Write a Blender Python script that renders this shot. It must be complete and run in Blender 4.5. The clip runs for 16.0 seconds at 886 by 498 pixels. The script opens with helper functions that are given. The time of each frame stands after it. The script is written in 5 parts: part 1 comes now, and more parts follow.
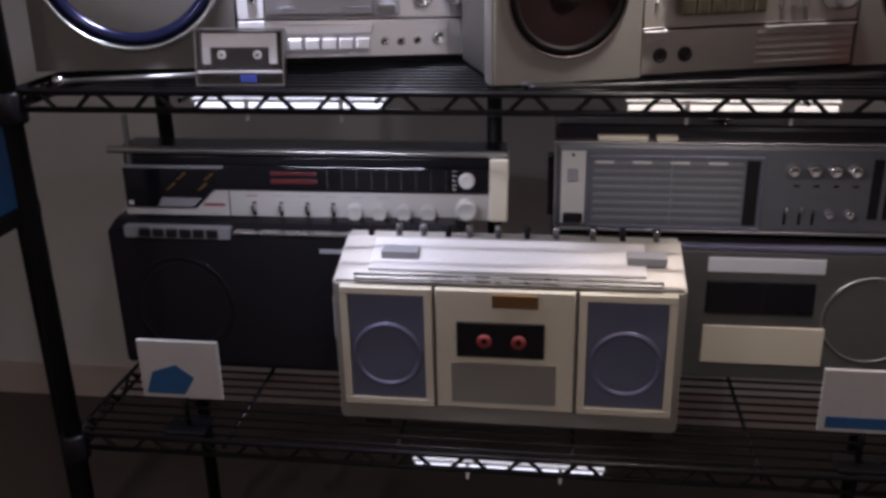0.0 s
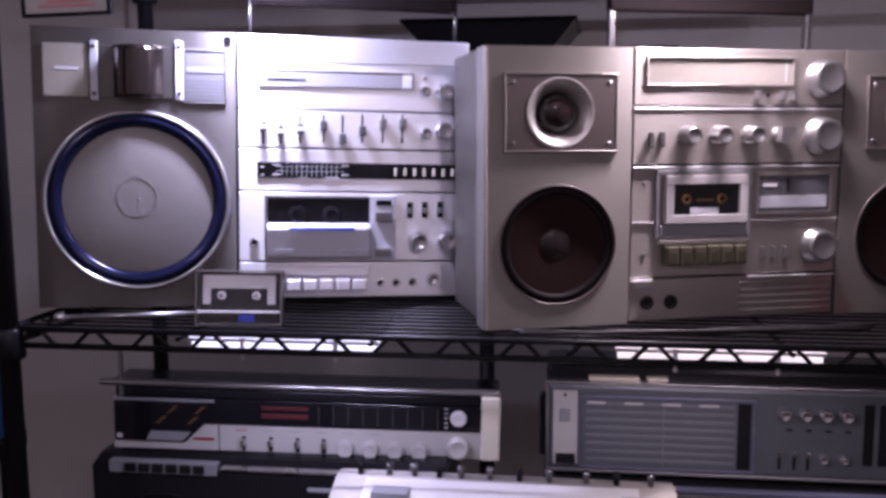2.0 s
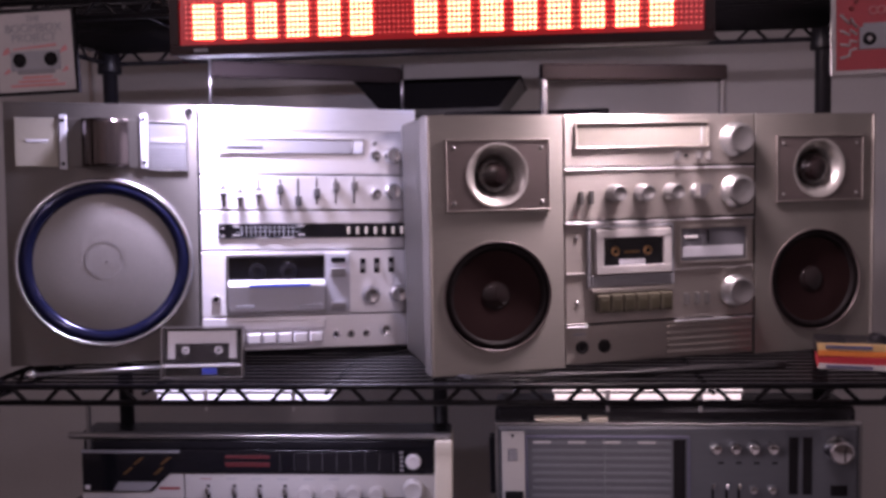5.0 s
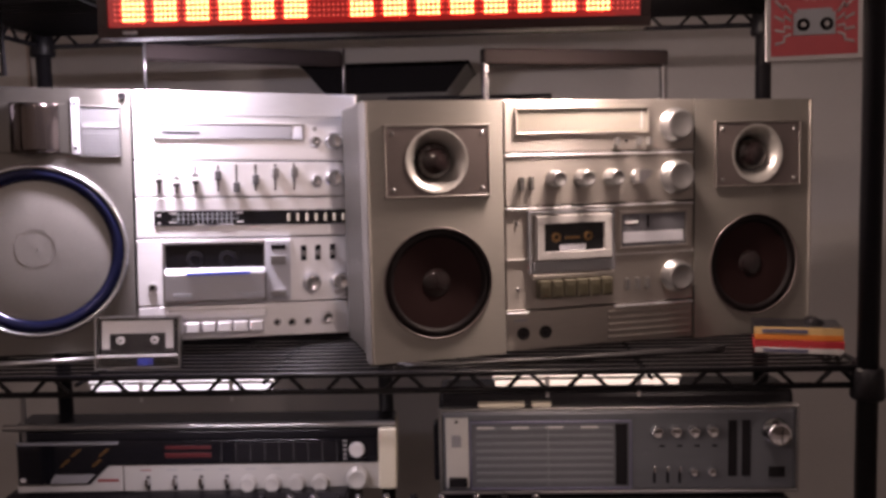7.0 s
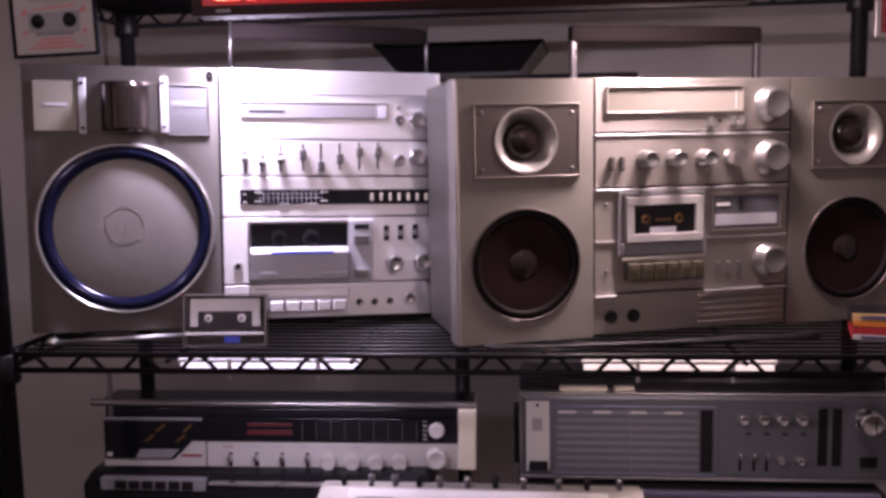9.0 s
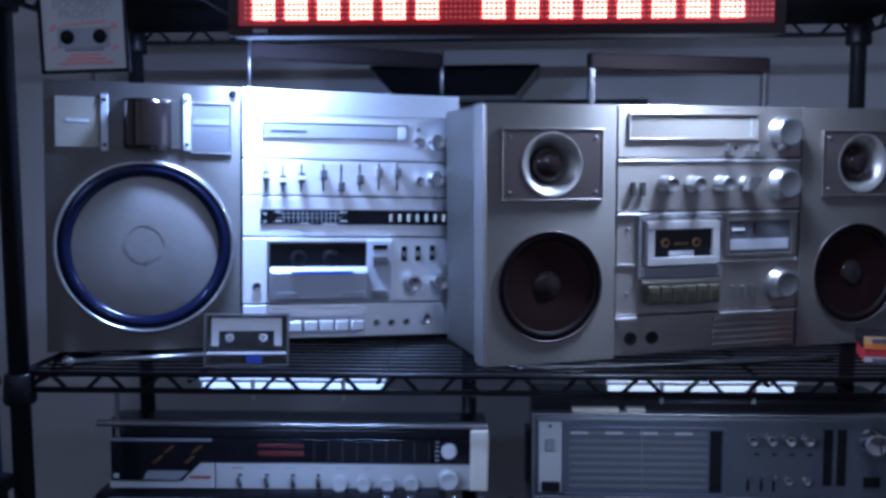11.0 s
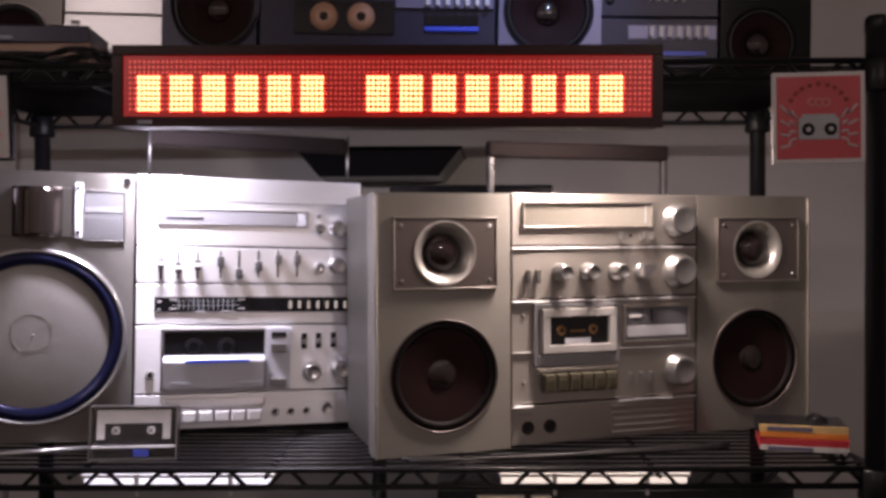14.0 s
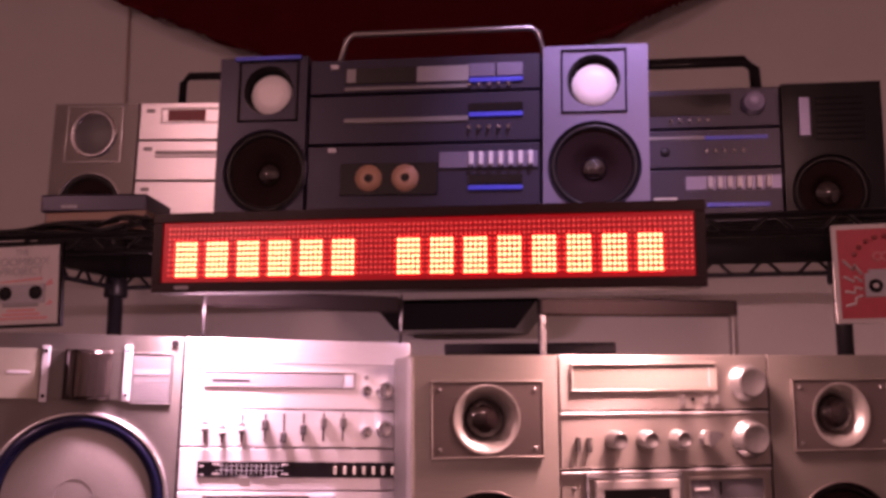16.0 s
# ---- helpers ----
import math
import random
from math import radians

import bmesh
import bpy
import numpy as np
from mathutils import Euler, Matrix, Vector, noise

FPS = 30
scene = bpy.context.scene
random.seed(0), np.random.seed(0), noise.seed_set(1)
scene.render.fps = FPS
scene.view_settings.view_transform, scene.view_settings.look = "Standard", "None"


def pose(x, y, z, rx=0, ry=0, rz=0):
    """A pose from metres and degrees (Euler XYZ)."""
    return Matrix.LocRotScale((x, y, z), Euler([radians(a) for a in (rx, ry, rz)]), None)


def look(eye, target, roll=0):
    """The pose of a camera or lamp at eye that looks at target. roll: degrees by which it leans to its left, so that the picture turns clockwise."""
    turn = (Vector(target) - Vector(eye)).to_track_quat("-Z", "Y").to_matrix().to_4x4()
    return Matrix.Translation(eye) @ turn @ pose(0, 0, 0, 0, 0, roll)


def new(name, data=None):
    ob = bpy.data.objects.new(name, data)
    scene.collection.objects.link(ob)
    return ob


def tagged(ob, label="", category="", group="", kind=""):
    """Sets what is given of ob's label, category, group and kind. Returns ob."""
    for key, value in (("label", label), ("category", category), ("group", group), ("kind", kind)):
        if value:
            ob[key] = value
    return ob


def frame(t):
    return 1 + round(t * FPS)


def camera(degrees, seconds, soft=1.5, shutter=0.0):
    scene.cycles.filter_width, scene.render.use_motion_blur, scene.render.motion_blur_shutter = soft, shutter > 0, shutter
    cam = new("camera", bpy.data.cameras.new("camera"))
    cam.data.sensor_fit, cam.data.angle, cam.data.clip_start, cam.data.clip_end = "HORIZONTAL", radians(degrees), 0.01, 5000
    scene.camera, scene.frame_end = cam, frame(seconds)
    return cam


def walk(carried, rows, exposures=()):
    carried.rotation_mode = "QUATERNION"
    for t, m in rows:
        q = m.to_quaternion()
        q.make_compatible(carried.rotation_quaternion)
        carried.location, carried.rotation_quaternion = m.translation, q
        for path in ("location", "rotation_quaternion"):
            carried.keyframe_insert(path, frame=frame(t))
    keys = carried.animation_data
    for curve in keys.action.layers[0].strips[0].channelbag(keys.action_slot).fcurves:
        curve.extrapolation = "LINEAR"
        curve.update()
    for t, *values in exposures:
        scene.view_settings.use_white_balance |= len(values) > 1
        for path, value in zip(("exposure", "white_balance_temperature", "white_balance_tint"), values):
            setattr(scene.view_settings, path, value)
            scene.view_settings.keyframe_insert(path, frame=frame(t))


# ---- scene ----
cam = camera(52.7, 16.0, soft=3.3)
PATH = [
    (0, (0.148, -1.011, 1.380), (-0.115, 0.838, 0.670), -1.3),
    (0.5, (0.146, -1.012, 1.388), (-0.113, 0.907, 0.891), -1.1),
    (1, (0.144, -1.013, 1.397), (-0.091, 0.938, 1.027), -0.7),
    (1.5, (0.140, -1.015, 1.406), (-0.084, 0.954, 1.138), -0.1),
    (2, (0.151, -1.015, 1.417), (-0.108, 0.952, 1.166), -0.3),
    (2.5, (0.156, -1.020, 1.428), (-0.115, 0.949, 1.210), -0.3),
    (3, (0.169, -1.054, 1.435), (-0.098, 0.921, 1.267), -0.8),
    (3.5, (0.180, -1.106, 1.438), (-0.091, 0.869, 1.274), -0.9),
    (4, (0.183, -1.102, 1.438), (-0.067, 0.876, 1.281), -1.1),
    (6.5, (0.201, -1.095, 1.441), (0.098, 0.896, 1.285), -1.3),
    (7, (0.209, -1.087, 1.440), (0.116, 0.902, 1.250), -1.4),
    (7.5, (0.201, -1.076, 1.441), (0.043, 0.902, 1.195), -1.6),
    (8, (0.194, -1.073, 1.440), (-0.002, 0.904, 1.202), -1.1),
    (8.5, (0.181, -1.078, 1.440), (-0.025, 0.899, 1.215), -1.2),
    (9, (0.161, -1.077, 1.439), (-0.046, 0.900, 1.210), -1.2),
    (11.5, (0.063, -1.096, 1.443), (-0.029, 0.894, 1.266), -0.2),
    (12, (0.069, -1.096, 1.445), (-0.034, 0.894, 1.267), 0.0),
    (12.5, (0.074, -1.097, 1.443), (0.030, 0.896, 1.273), 0.4),
    (13, (0.083, -1.090, 1.447), (0.112, 0.903, 1.282), 0.3),
    (13.5, (0.109, -1.089, 1.452), (0.134, 0.909, 1.362), -0.5),
    (14, (0.160, -1.083, 1.466), (0.138, 0.916, 1.436), -0.3),
    (14.5, (0.194, -1.057, 1.470), (0.134, 0.942, 1.521), -0.1),
    (15, (0.222, -1.053, 1.482), (0.071, 0.936, 1.632), -0.3),
    (15.5, (0.248, -1.040, 1.487), (0.033, 0.929, 1.728), 0.1),
    (16, (0.257, -1.036, 1.492), (-0.027, 0.923, 1.780), -0.3),
]
LOOKS = [
    (0, 0.3, 6100, 18), (1.6, 0.3, 6200, 20), (2.2, 0.38, 5550, 46), (4.3, 0.38, 5500, 52), (6.0, 0.35, 7200, 30), (7.3, 0.35, 7200, 30),
    (8.2, 0.3, 6550, 44), (9.3, 0.3, 6550, 44), (11.0, 0.05, 4150, 14), (12.2, 0.05, 4150, 14), (12.4, 0.15, 6700, 22), (14.2, 0.2, 6800, 26),
    (14.4, 0.45, 9000, 100), (16, 0.45, 9000, 100),
]
walk(cam, [(t, look(eye, target, roll)) for t, eye, target, roll in PATH], LOOKS)

# ---- light ----
world = bpy.data.worlds.new("world")
scene.world = world
world.use_nodes = True
world.node_tree.nodes["Background"].inputs[0].default_value = (0.5, 0.55, 0.7, 1)
world.node_tree.nodes["Background"].inputs[1].default_value = 0.02


def area_lamp(name, eye, target, sx, sy, power, color, spread=180):
    d = bpy.data.lights.new(name, "AREA")
    d.shape, d.size, d.size_y, d.energy, d.color, d.spread = "RECTANGLE", sx, sy, power, color, radians(spread)
    ob = new(name, d)
    ob.matrix_world = look(eye, target)
    return ob


# LED bars under the shelves, and the two bulbs of the ceiling fitting behind the camera
COOL, WARM = (0.86, 0.88, 1.0), (1.0, 0.90, 0.78)
area_lamp("bar_light_upper_cool", (-0.235, 0.085, 1.640), (-0.235, 0.205, 1.2), 0.11, 0.012, 4.7, COOL, 180)
area_lamp("bar_light_upper_warm", (0.355, 0.075, 1.640), (0.36, 0.195, 1.2), 0.15, 0.012, 4.0, WARM, 180)
area_lamp("bar_light_middle_cool", (-0.18, 0.022, 1.148), (-0.18, 0.17, 0.7), 0.24, 0.012, 0.62, COOL, 175)
area_lamp("bar_light_middle_warm", (0.335, 0.022, 1.148), (0.335, 0.17, 0.7), 0.24, 0.012, 0.40, WARM, 175)
BULBS = [(-1.15, -1.95, 2.44), (0.95, -2.05, 2.44)]
for bx, by, bz in BULBS:
    d = bpy.data.lights.new("ceiling_bulb_light", "POINT")
    d.energy, d.color, d.shadow_soft_size = 15.0, (1.0, 0.90, 0.82), 0.05
    new("ceiling_bulb_light", d).location = (bx, by, bz - 0.14)


# spot on the ceiling that lights the upper shelf
d = bpy.data.lights.new("ceiling_spot_light", "SPOT")
d.energy, d.color, d.spot_size, d.spot_blend, d.shadow_soft_size = 44.0, (0.46, 0.60, 1.0), radians(26), 0.8, 0.03
new("ceiling_spot_light", d).matrix_world = look((0.42, -0.55, 2.50), (0.26, 0.12, 1.86))


# ---- materials ----
def mat(name, color, rough=0.5, metal=0.0, grain=0.06, size=60.0, stretch=(1, 1, 1), bump=0.05, emit=0.0, emit_color=None, coat=0.0, blotch=0.08, trans=0.0, brushed=0.0):
    m = bpy.data.materials.new(name)
    m.use_nodes = True
    nt = m.node_tree
    b = nt.nodes["Principled BSDF"]
    tc = nt.nodes.new("ShaderNodeTexCoord")
    mp = nt.nodes.new("ShaderNodeMapping")
    mp.inputs["Scale"].default_value = stretch
    fine, broad = nt.nodes.new("ShaderNodeTexNoise"), nt.nodes.new("ShaderNodeTexNoise")
    fine.inputs["Scale"].default_value, broad.inputs["Scale"].default_value = size, 7.0
    fine.inputs["Detail"].default_value = 4
    nt.links.new(tc.outputs["Object"], mp.inputs[0])
    nt.links.new(mp.outputs[0], fine.inputs["Vector"])
    nt.links.new(tc.outputs["Object"], broad.inputs["Vector"])
    add = nt.nodes.new("ShaderNodeMath")
    add.operation = "MULTIPLY_ADD"
    add.inputs[1].default_value, add.inputs[2].default_value = grain * 2, 1 - grain - blotch
    nt.links.new(fine.outputs[0], add.inputs[0])
    add2 = nt.nodes.new("ShaderNodeMath")
    add2.operation = "MULTIPLY_ADD"
    add2.inputs[1].default_value = blotch * 2
    nt.links.new(broad.outputs[0], add2.inputs[0])
    nt.links.new(add.outputs[0], add2.inputs[2])
    mul = nt.nodes.new("ShaderNodeVectorMath")
    mul.operation = "SCALE"
    mul.inputs[0].default_value = color
    nt.links.new(add2.outputs[0], mul.inputs["Scale"])
    nt.links.new(mul.outputs[0], b.inputs["Base Color"])
    r = nt.nodes.new("ShaderNodeMath")
    r.operation = "MULTIPLY_ADD"
    r.inputs[1].default_value, r.inputs[2].default_value = 0.16, rough - 0.08
    nt.links.new(broad.outputs[0], r.inputs[0])
    nt.links.new(r.outputs[0], b.inputs["Roughness"])
    b.inputs["Metallic"].default_value = metal
    b.inputs["Coat Weight"].default_value = coat
    b.inputs["Transmission Weight"].default_value = trans
    if bump:
        bp = nt.nodes.new("ShaderNodeBump")
        bp.inputs["Strength"].default_value, bp.inputs["Distance"].default_value = bump, 0.002
        nt.links.new(fine.outputs[0], bp.inputs["Height"])
        nt.links.new(bp.outputs[0], b.inputs["Normal"])
    if brushed:
        # fine horizontal brushing spreads highlights up and down
        tv = nt.nodes.new("ShaderNodeCombineXYZ")
        tv.inputs[2].default_value = 1
        nt.links.new(tv.outputs[0], b.inputs["Tangent"])
        b.inputs["Anisotropic"].default_value = brushed
    if emit:
        b.inputs["Emission Color"].default_value = (*(emit_color or color), 1)
        b.inputs["Emission Strength"].default_value = emit
    return m


BRUSH = (0.04, 1, 1)
M_SPK = mat("brushed_grey_aluminium", (0.180, 0.171, 0.160), 0.40, 0.82, 0.12, 900, BRUSH, 0.05, brushed=0.8)
M_PANEL = mat("bright_silver_panel", (0.80, 0.80, 0.83), 0.40, 0.75, 0.09, 900, BRUSH, 0.04, brushed=0.8)
M_CHAMP = mat("champagne_silver", (0.25, 0.233, 0.213), 0.43, 0.6, 0.11, 800, BRUSH, 0.05, brushed=0.8)
M_CHAMP2 = mat("champagne_panel", (0.41, 0.38, 0.35), 0.36, 0.85, 0.11, 900, BRUSH, 0.04, brushed=0.8)
M_CHROME = mat("chrome", (0.82, 0.83, 0.86), 0.12, 1.0, 0.03, 200, bump=0)
M_STEEL = mat("satin_steel", (0.35, 0.345, 0.345), 0.3, 0.9, 0.06, 400, BRUSH, 0.03)
M_BLACK = mat("black_epoxy", (0.007, 0.0065, 0.008), 0.36, 0.0, 0.2, 300, bump=0.08)
M_DARK = mat("dark_plastic", (0.012, 0.0112, 0.0128), 0.18, 0.0, 0.15, 400, bump=0.06)
M_DARKGLOSS = mat("smoked_window", (0.006, 0.006, 0.008), 0.09, 0.0, 0.1, 50, bump=0, coat=0.1)
M_GREYPL = mat("grey_plastic", (0.20, 0.20, 0.215), 0.45, 0.1, 0.08, 300)
M_LIGHTPL = mat("light_grey_plastic", (0.52, 0.53, 0.58), 0.4, 0.1, 0.05, 300)
M_CREAM = mat("cream_plastic", (0.50, 0.46, 0.37), 0.45, 0.05, 0.06, 300)
M_WHITE = mat("white_plastic", (0.74, 0.74, 0.74), 0.4, 0.0, 0.04, 300)
M_WOOF = mat("woofer_paper", (0.0155, 0.0064, 0.0064), 0.7, 0.0, 0.2, 500, bump=0.05)
M_RUBBER = mat("rubber_surround", (0.010, 0.009, 0.010), 0.38, 0.0, 0.15, 300)
M_GRILLE = mat("speaker_cloth_grey", (0.215, 0.203, 0.195), 0.6, 0.1, 0.30, 800, bump=0.35)
M_BLUERING = mat("dark_blue_trim", (0.009, 0.012, 0.045), 0.18, 0.4, 0.1, 100, bump=0)
M_BLUE = mat("blue_accent", (0.03, 0.07, 0.55), 0.35, 0.1, 0.06, 300)
M_BLUEBOX = mat("blue_box_plastic", (0.02, 0.08, 0.20), 0.4, 0.0, 0.06, 200)
M_WALL = mat("painted_wall", (0.54, 0.525, 0.515), 0.85, 0.0, 0.05, 120, bump=0.12, blotch=0.05)
M_CEIL = mat("painted_ceiling", (0.55, 0.52, 0.49), 0.9, 0.0, 0.05, 120)
M_FLOOR = mat("dark_carpet", (0.09, 0.075, 0.065), 0.95, 0.0, 0.3, 500, bump=0.4)
M_GRIP = mat("padded_grip", (0.0055, 0.0035, 0.0035), 0.8, 0.0, 0.15, 400)
M_SIGN = mat("sign_housing", (0.022, 0.008, 0.008), 0.4, 0.0, 0.1, 300)
# emission on the sign's face stands in for the halo of its lit dots
M_SIGNFACE = mat("sign_face_glow", (0.05, 0.006, 0.005), 0.35, 0.0, 0.1, 300, emit=0.17, emit_color=(1.0, 0.004, 0.003))
M_LIT = mat("lit_led", (0.9, 0.3, 0.2), 0.4, 0.0, 0.02, 50, bump=0, emit=26.0, emit_color=(1.0, 0.075, 0.026))
# unlit dots, given a weak red emission so they show
M_UNLIT = mat("unlit_led_faint_glow", (0.6, 0.12, 0.10), 0.3, 0.0, 0.02, 50, bump=0, emit=0.5, emit_color=(1.0, 0.12, 0.08))
M_BARCOOL = mat("cool_led_diffuser", (0.8, 0.8, 0.85), 0.4, 0.0, 0.02, 50, bump=0, emit=1.1, emit_color=COOL)
M_BARWARM = mat("warm_led_diffuser", (0.85, 0.8, 0.7), 0.4, 0.0, 0.02, 50, bump=0, emit=0.75, emit_color=WARM)
M_BULB = mat("bulb_glass", (0.9, 0.85, 0.8), 0.3, 0.0, 0.02, 50, bump=0, emit=12, emit_color=(1.0, 0.86, 0.76))
M_RED = mat("red_print", (0.36, 0.022, 0.03), 0.5, 0.0, 0.08, 200)
M_PINK = mat("pale_red_print", (0.55, 0.22, 0.22), 0.55, 0.0, 0.08, 200)
M_PAPER = mat("grey_white_print", (0.42, 0.405, 0.40), 0.55, 0.0, 0.06, 200)
M_PRINTGREY = mat("grey_print", (0.26, 0.27, 0.29), 0.55, 0.0, 0.08, 200)
M_YELLOW = mat("yellow_card", (0.50, 0.33, 0.14), 0.5, 0.0, 0.08, 200)
M_ORANGE = mat("orange_card", (0.58, 0.17, 0.025), 0.5, 0.0, 0.08, 200)
M_BROWN = mat("brown_trim", (0.22, 0.13, 0.09), 0.45, 0.1, 0.12, 300)
M_GOLD = mat("brass_spool", (0.36, 0.21, 0.09), 0.3, 0.9, 0.08, 300)
M_CLOTH = mat("dark_red_cloth", (0.15, 0.013, 0.015), 0.95, 0.0, 0.3, 300, bump=0.4)
M_BOARD = mat("painted_board", (0.45, 0.38, 0.34), 0.6, 0.0, 0.08, 200)
M_INKRED = mat("red_ink", (0.20, 0.025, 0.025), 0.5, 0.0, 0.05, 200)
M_SLATE = mat("slate_blue_plastic", (0.022, 0.021, 0.040), 0.36, 0.25, 0.08, 500)
M_SLATE2 = mat("slate_metal", (0.14, 0.14, 0.22), 0.34, 0.5, 0.08, 700, BRUSH, 0.05)
M_BLUEGRILLE = mat("blue_grey_mesh", (0.13, 0.14, 0.21), 0.45, 0.5, 0.15, 1200, bump=0.3)
M_CHARCOAL = mat("charcoal_plastic", (0.07, 0.068, 0.07), 0.45, 0.1, 0.1, 300)
M_DIAL = mat("dial_glass", (0.21, 0.195, 0.17), 0.22, 0.2, 0.05, 200, bump=0)
M_OLIVE = mat("yellowed_key", (0.075, 0.066, 0.045), 0.4, 0.1, 0.1, 300)
M_SCALE = mat("scale_grey", (0.125, 0.13, 0.145), 0.45, 0.1, 0.1, 300)
M_TWPLATE = mat("dark_champagne_plate", (0.12, 0.098, 0.094), 0.38, 0.5, 0.09, 800, BRUSH, 0.05)
M_CLEAR = mat("clear_acrylic", (0.97, 0.98, 1.0), 0.08, 0.0, 0.01, 50, bump=0, trans=1.0, blotch=0.01)

M_SURROUND = mat("black_surround", (0.007, 0.005, 0.0055), 0.6, 0.0, 0.12, 300)

for m, level in ((M_WOOF, 0.1), (M_RUBBER, 0.25), (M_BLACK, 0.2), (M_DARK, 0.06), (M_SIGN, 0.15), (M_SLATE, 0.3), (M_GRIP, 0.08), (M_SURROUND, 0.12), (M_CLOTH, 0.1)):
    m.node_tree.nodes["Principled BSDF"].inputs["Specular IOR Level"].default_value = level
M_RADIO = mat("blue_grey_radio_panel", (0.092, 0.097, 0.112), 0.42, 0.3, 0.10, 400, BRUSH, 0.05)
M_CAP = mat("woofer_dust_cap", (0.013, 0.0075, 0.0078), 0.05, 0.0, 0.1, 100, bump=0, coat=0.3)
M_KEYIN = mat("olive_key_inlay", (0.040, 0.034, 0.018), 0.45, 0.0, 0.15, 300)
M_LENS = mat("smoked_mirror", (0.115, 0.095, 0.09), 0.12, 0.95, 0.04, 200, bump=0)
M_RING = mat("satin_chrome_ring", (0.62, 0.62, 0.64), 0.22, 0.9, 0.05, 200, bump=0)
M_HORN = mat("satin_silver_horn", (0.60, 0.58, 0.55), 0.34, 0.8, 0.06, 400, bump=0.02)
M_DIMRED = mat("dim_red_print", (0.075, 0.010, 0.012), 0.4, 0.0, 0.1, 200)
M_PEACH = mat("peach_tape_spool", (0.42, 0.24, 0.16), 0.45, 0.1, 0.12, 300)
M_PERF = mat("perforated_grey_plate", (0.15, 0.152, 0.160), 0.4, 0.3, 0.06, 300)
M_METER = mat("grey_meter_glass", (0.12, 0.12, 0.135), 0.3, 0.2, 0.08, 300)
M_PALE = mat("pale_silver_plastic", (0.42, 0.41, 0.395), 0.42, 0.2, 0.07, 400, BRUSH, 0.04)
M_BADGE = mat("cream_plate", (0.30, 0.285, 0.24), 0.4, 0.1, 0.08, 300)
M_CAP.node_tree.nodes["Principled BSDF"].inputs["Specular IOR Level"].default_value = 0.6
M_ARM = mat("dull_chrome", (0.15, 0.145, 0.15), 0.28, 0.9, 0.05, 200, bump=0)


# ---- builders ----
def part(name, bm, material, parent=None, label=""):
    me = bpy.data.meshes.new(name)
    bm.to_mesh(me)
    bm.free()
    me.materials.append(material)
    ob = new(name, me)
    if parent:
        ob.parent = parent
    return tagged(ob, label)


def thing(name, label, category, x=0, y=0, z=0, yaw=0, group="", kind=""):
    ob = new(name)
    ob.empty_display_size = 0.05
    ob.matrix_world = pose(x, y, z, 0, 0, yaw)
    return tagged(ob, label, category, group, kind)


def add_box(bm, x0, x1, y0, y1, z0, z1, bevel=0.0, seg=2):
    r = bmesh.ops.create_cube(bm, size=1)
    sx, sy, sz = x1 - x0, y1 - y0, z1 - z0
    for v in r["verts"]:
        v.co = Vector(((v.co.x + 0.5) * sx + x0, (v.co.y + 0.5) * sy + y0, (v.co.z + 0.5) * sz + z0))
    if bevel:
        es = list({e for v in r["verts"] for e in v.link_edges})
        bmesh.ops.bevel(bm, geom=es, offset=min(bevel, 0.45 * min(abs(sx), abs(sy), abs(sz))), segments=seg, affect="EDGES", profile=0.5)


def box(parent, name, x0, x1, z0, z1, y0, y1, material, bevel=0.001, label=""):
    """A bevelled block: x and z over the face, y into it."""
    bm = bmesh.new()
    add_box(bm, min(x0, x1), max(x0, x1), y0, y1, min(z0, z1), max(z0, z1), bevel)
    return part(name, bm, material, parent, label)


def add_lathe(bm, profile, cx=0.0, cy=0.0, cz=0.0, seg=32, axis="Y"):
    """Turns (radius, place along the axis) about an axis."""
    rings = []
    for r, h in profile:
        if r < 1e-6:
            p = (cx, cy + h, cz) if axis == "Y" else (cx, cy, cz + h) if axis == "Z" else (cx + h, cy, cz)
            rings.append([bm.verts.new(p)])
            continue
        ring = []
        for i in range(seg):
            a = 2 * math.pi * i / seg
            c, s = r * math.cos(a), r * math.sin(a)
            ring.append(bm.verts.new((cx + c, cy + h, cz + s) if axis == "Y" else (cx + c, cy + s, cz + h) if axis == "Z" else (cx + h, cy + c, cz + s)))
        rings.append(ring)
    faces = []
    for a, b in zip(rings, rings[1:]):
        for i in range(seg):
            j = (i + 1) % seg
            if len(a) == 1 and len(b) == 1:
                continue
            if len(a) == 1:
                f = (a[0], b[i], b[j])
            elif len(b) == 1:
                f = (a[i], b[0], a[j])
            else:
                f = (a[i], b[i], b[j], a[j])
            faces.append(bm.faces.new(f))
    for f in faces:
        f.smooth = True
    bmesh.ops.recalc_face_normals(bm, faces=bm.faces[:])


def lathe(parent, name, x, z, profile, material, label="", seg=32, y=0.0, axis="Y"):
    bm = bmesh.new()
    add_lathe(bm, profile, x, y, z, seg, axis)
    return part(name, bm, material, parent, label)


def knob(parent, name, x, z, r, depth, material, label="", y=0.0, seg=28):
    """A turned knob with a skirt, a rounded cap and a dished face."""
    return lathe(parent, name, x, z, [(0, y), (r * 1.06, y), (r * 1.06, y - depth * 0.18), (r * 0.95, y - depth * 0.22), (r * 0.93, y - depth * 0.9),
                 (r * 0.85, y - depth), (r * 0.7, y - depth), (r * 0.62, y - depth * 0.96), (0, y - depth * 0.96)], material, label, seg)


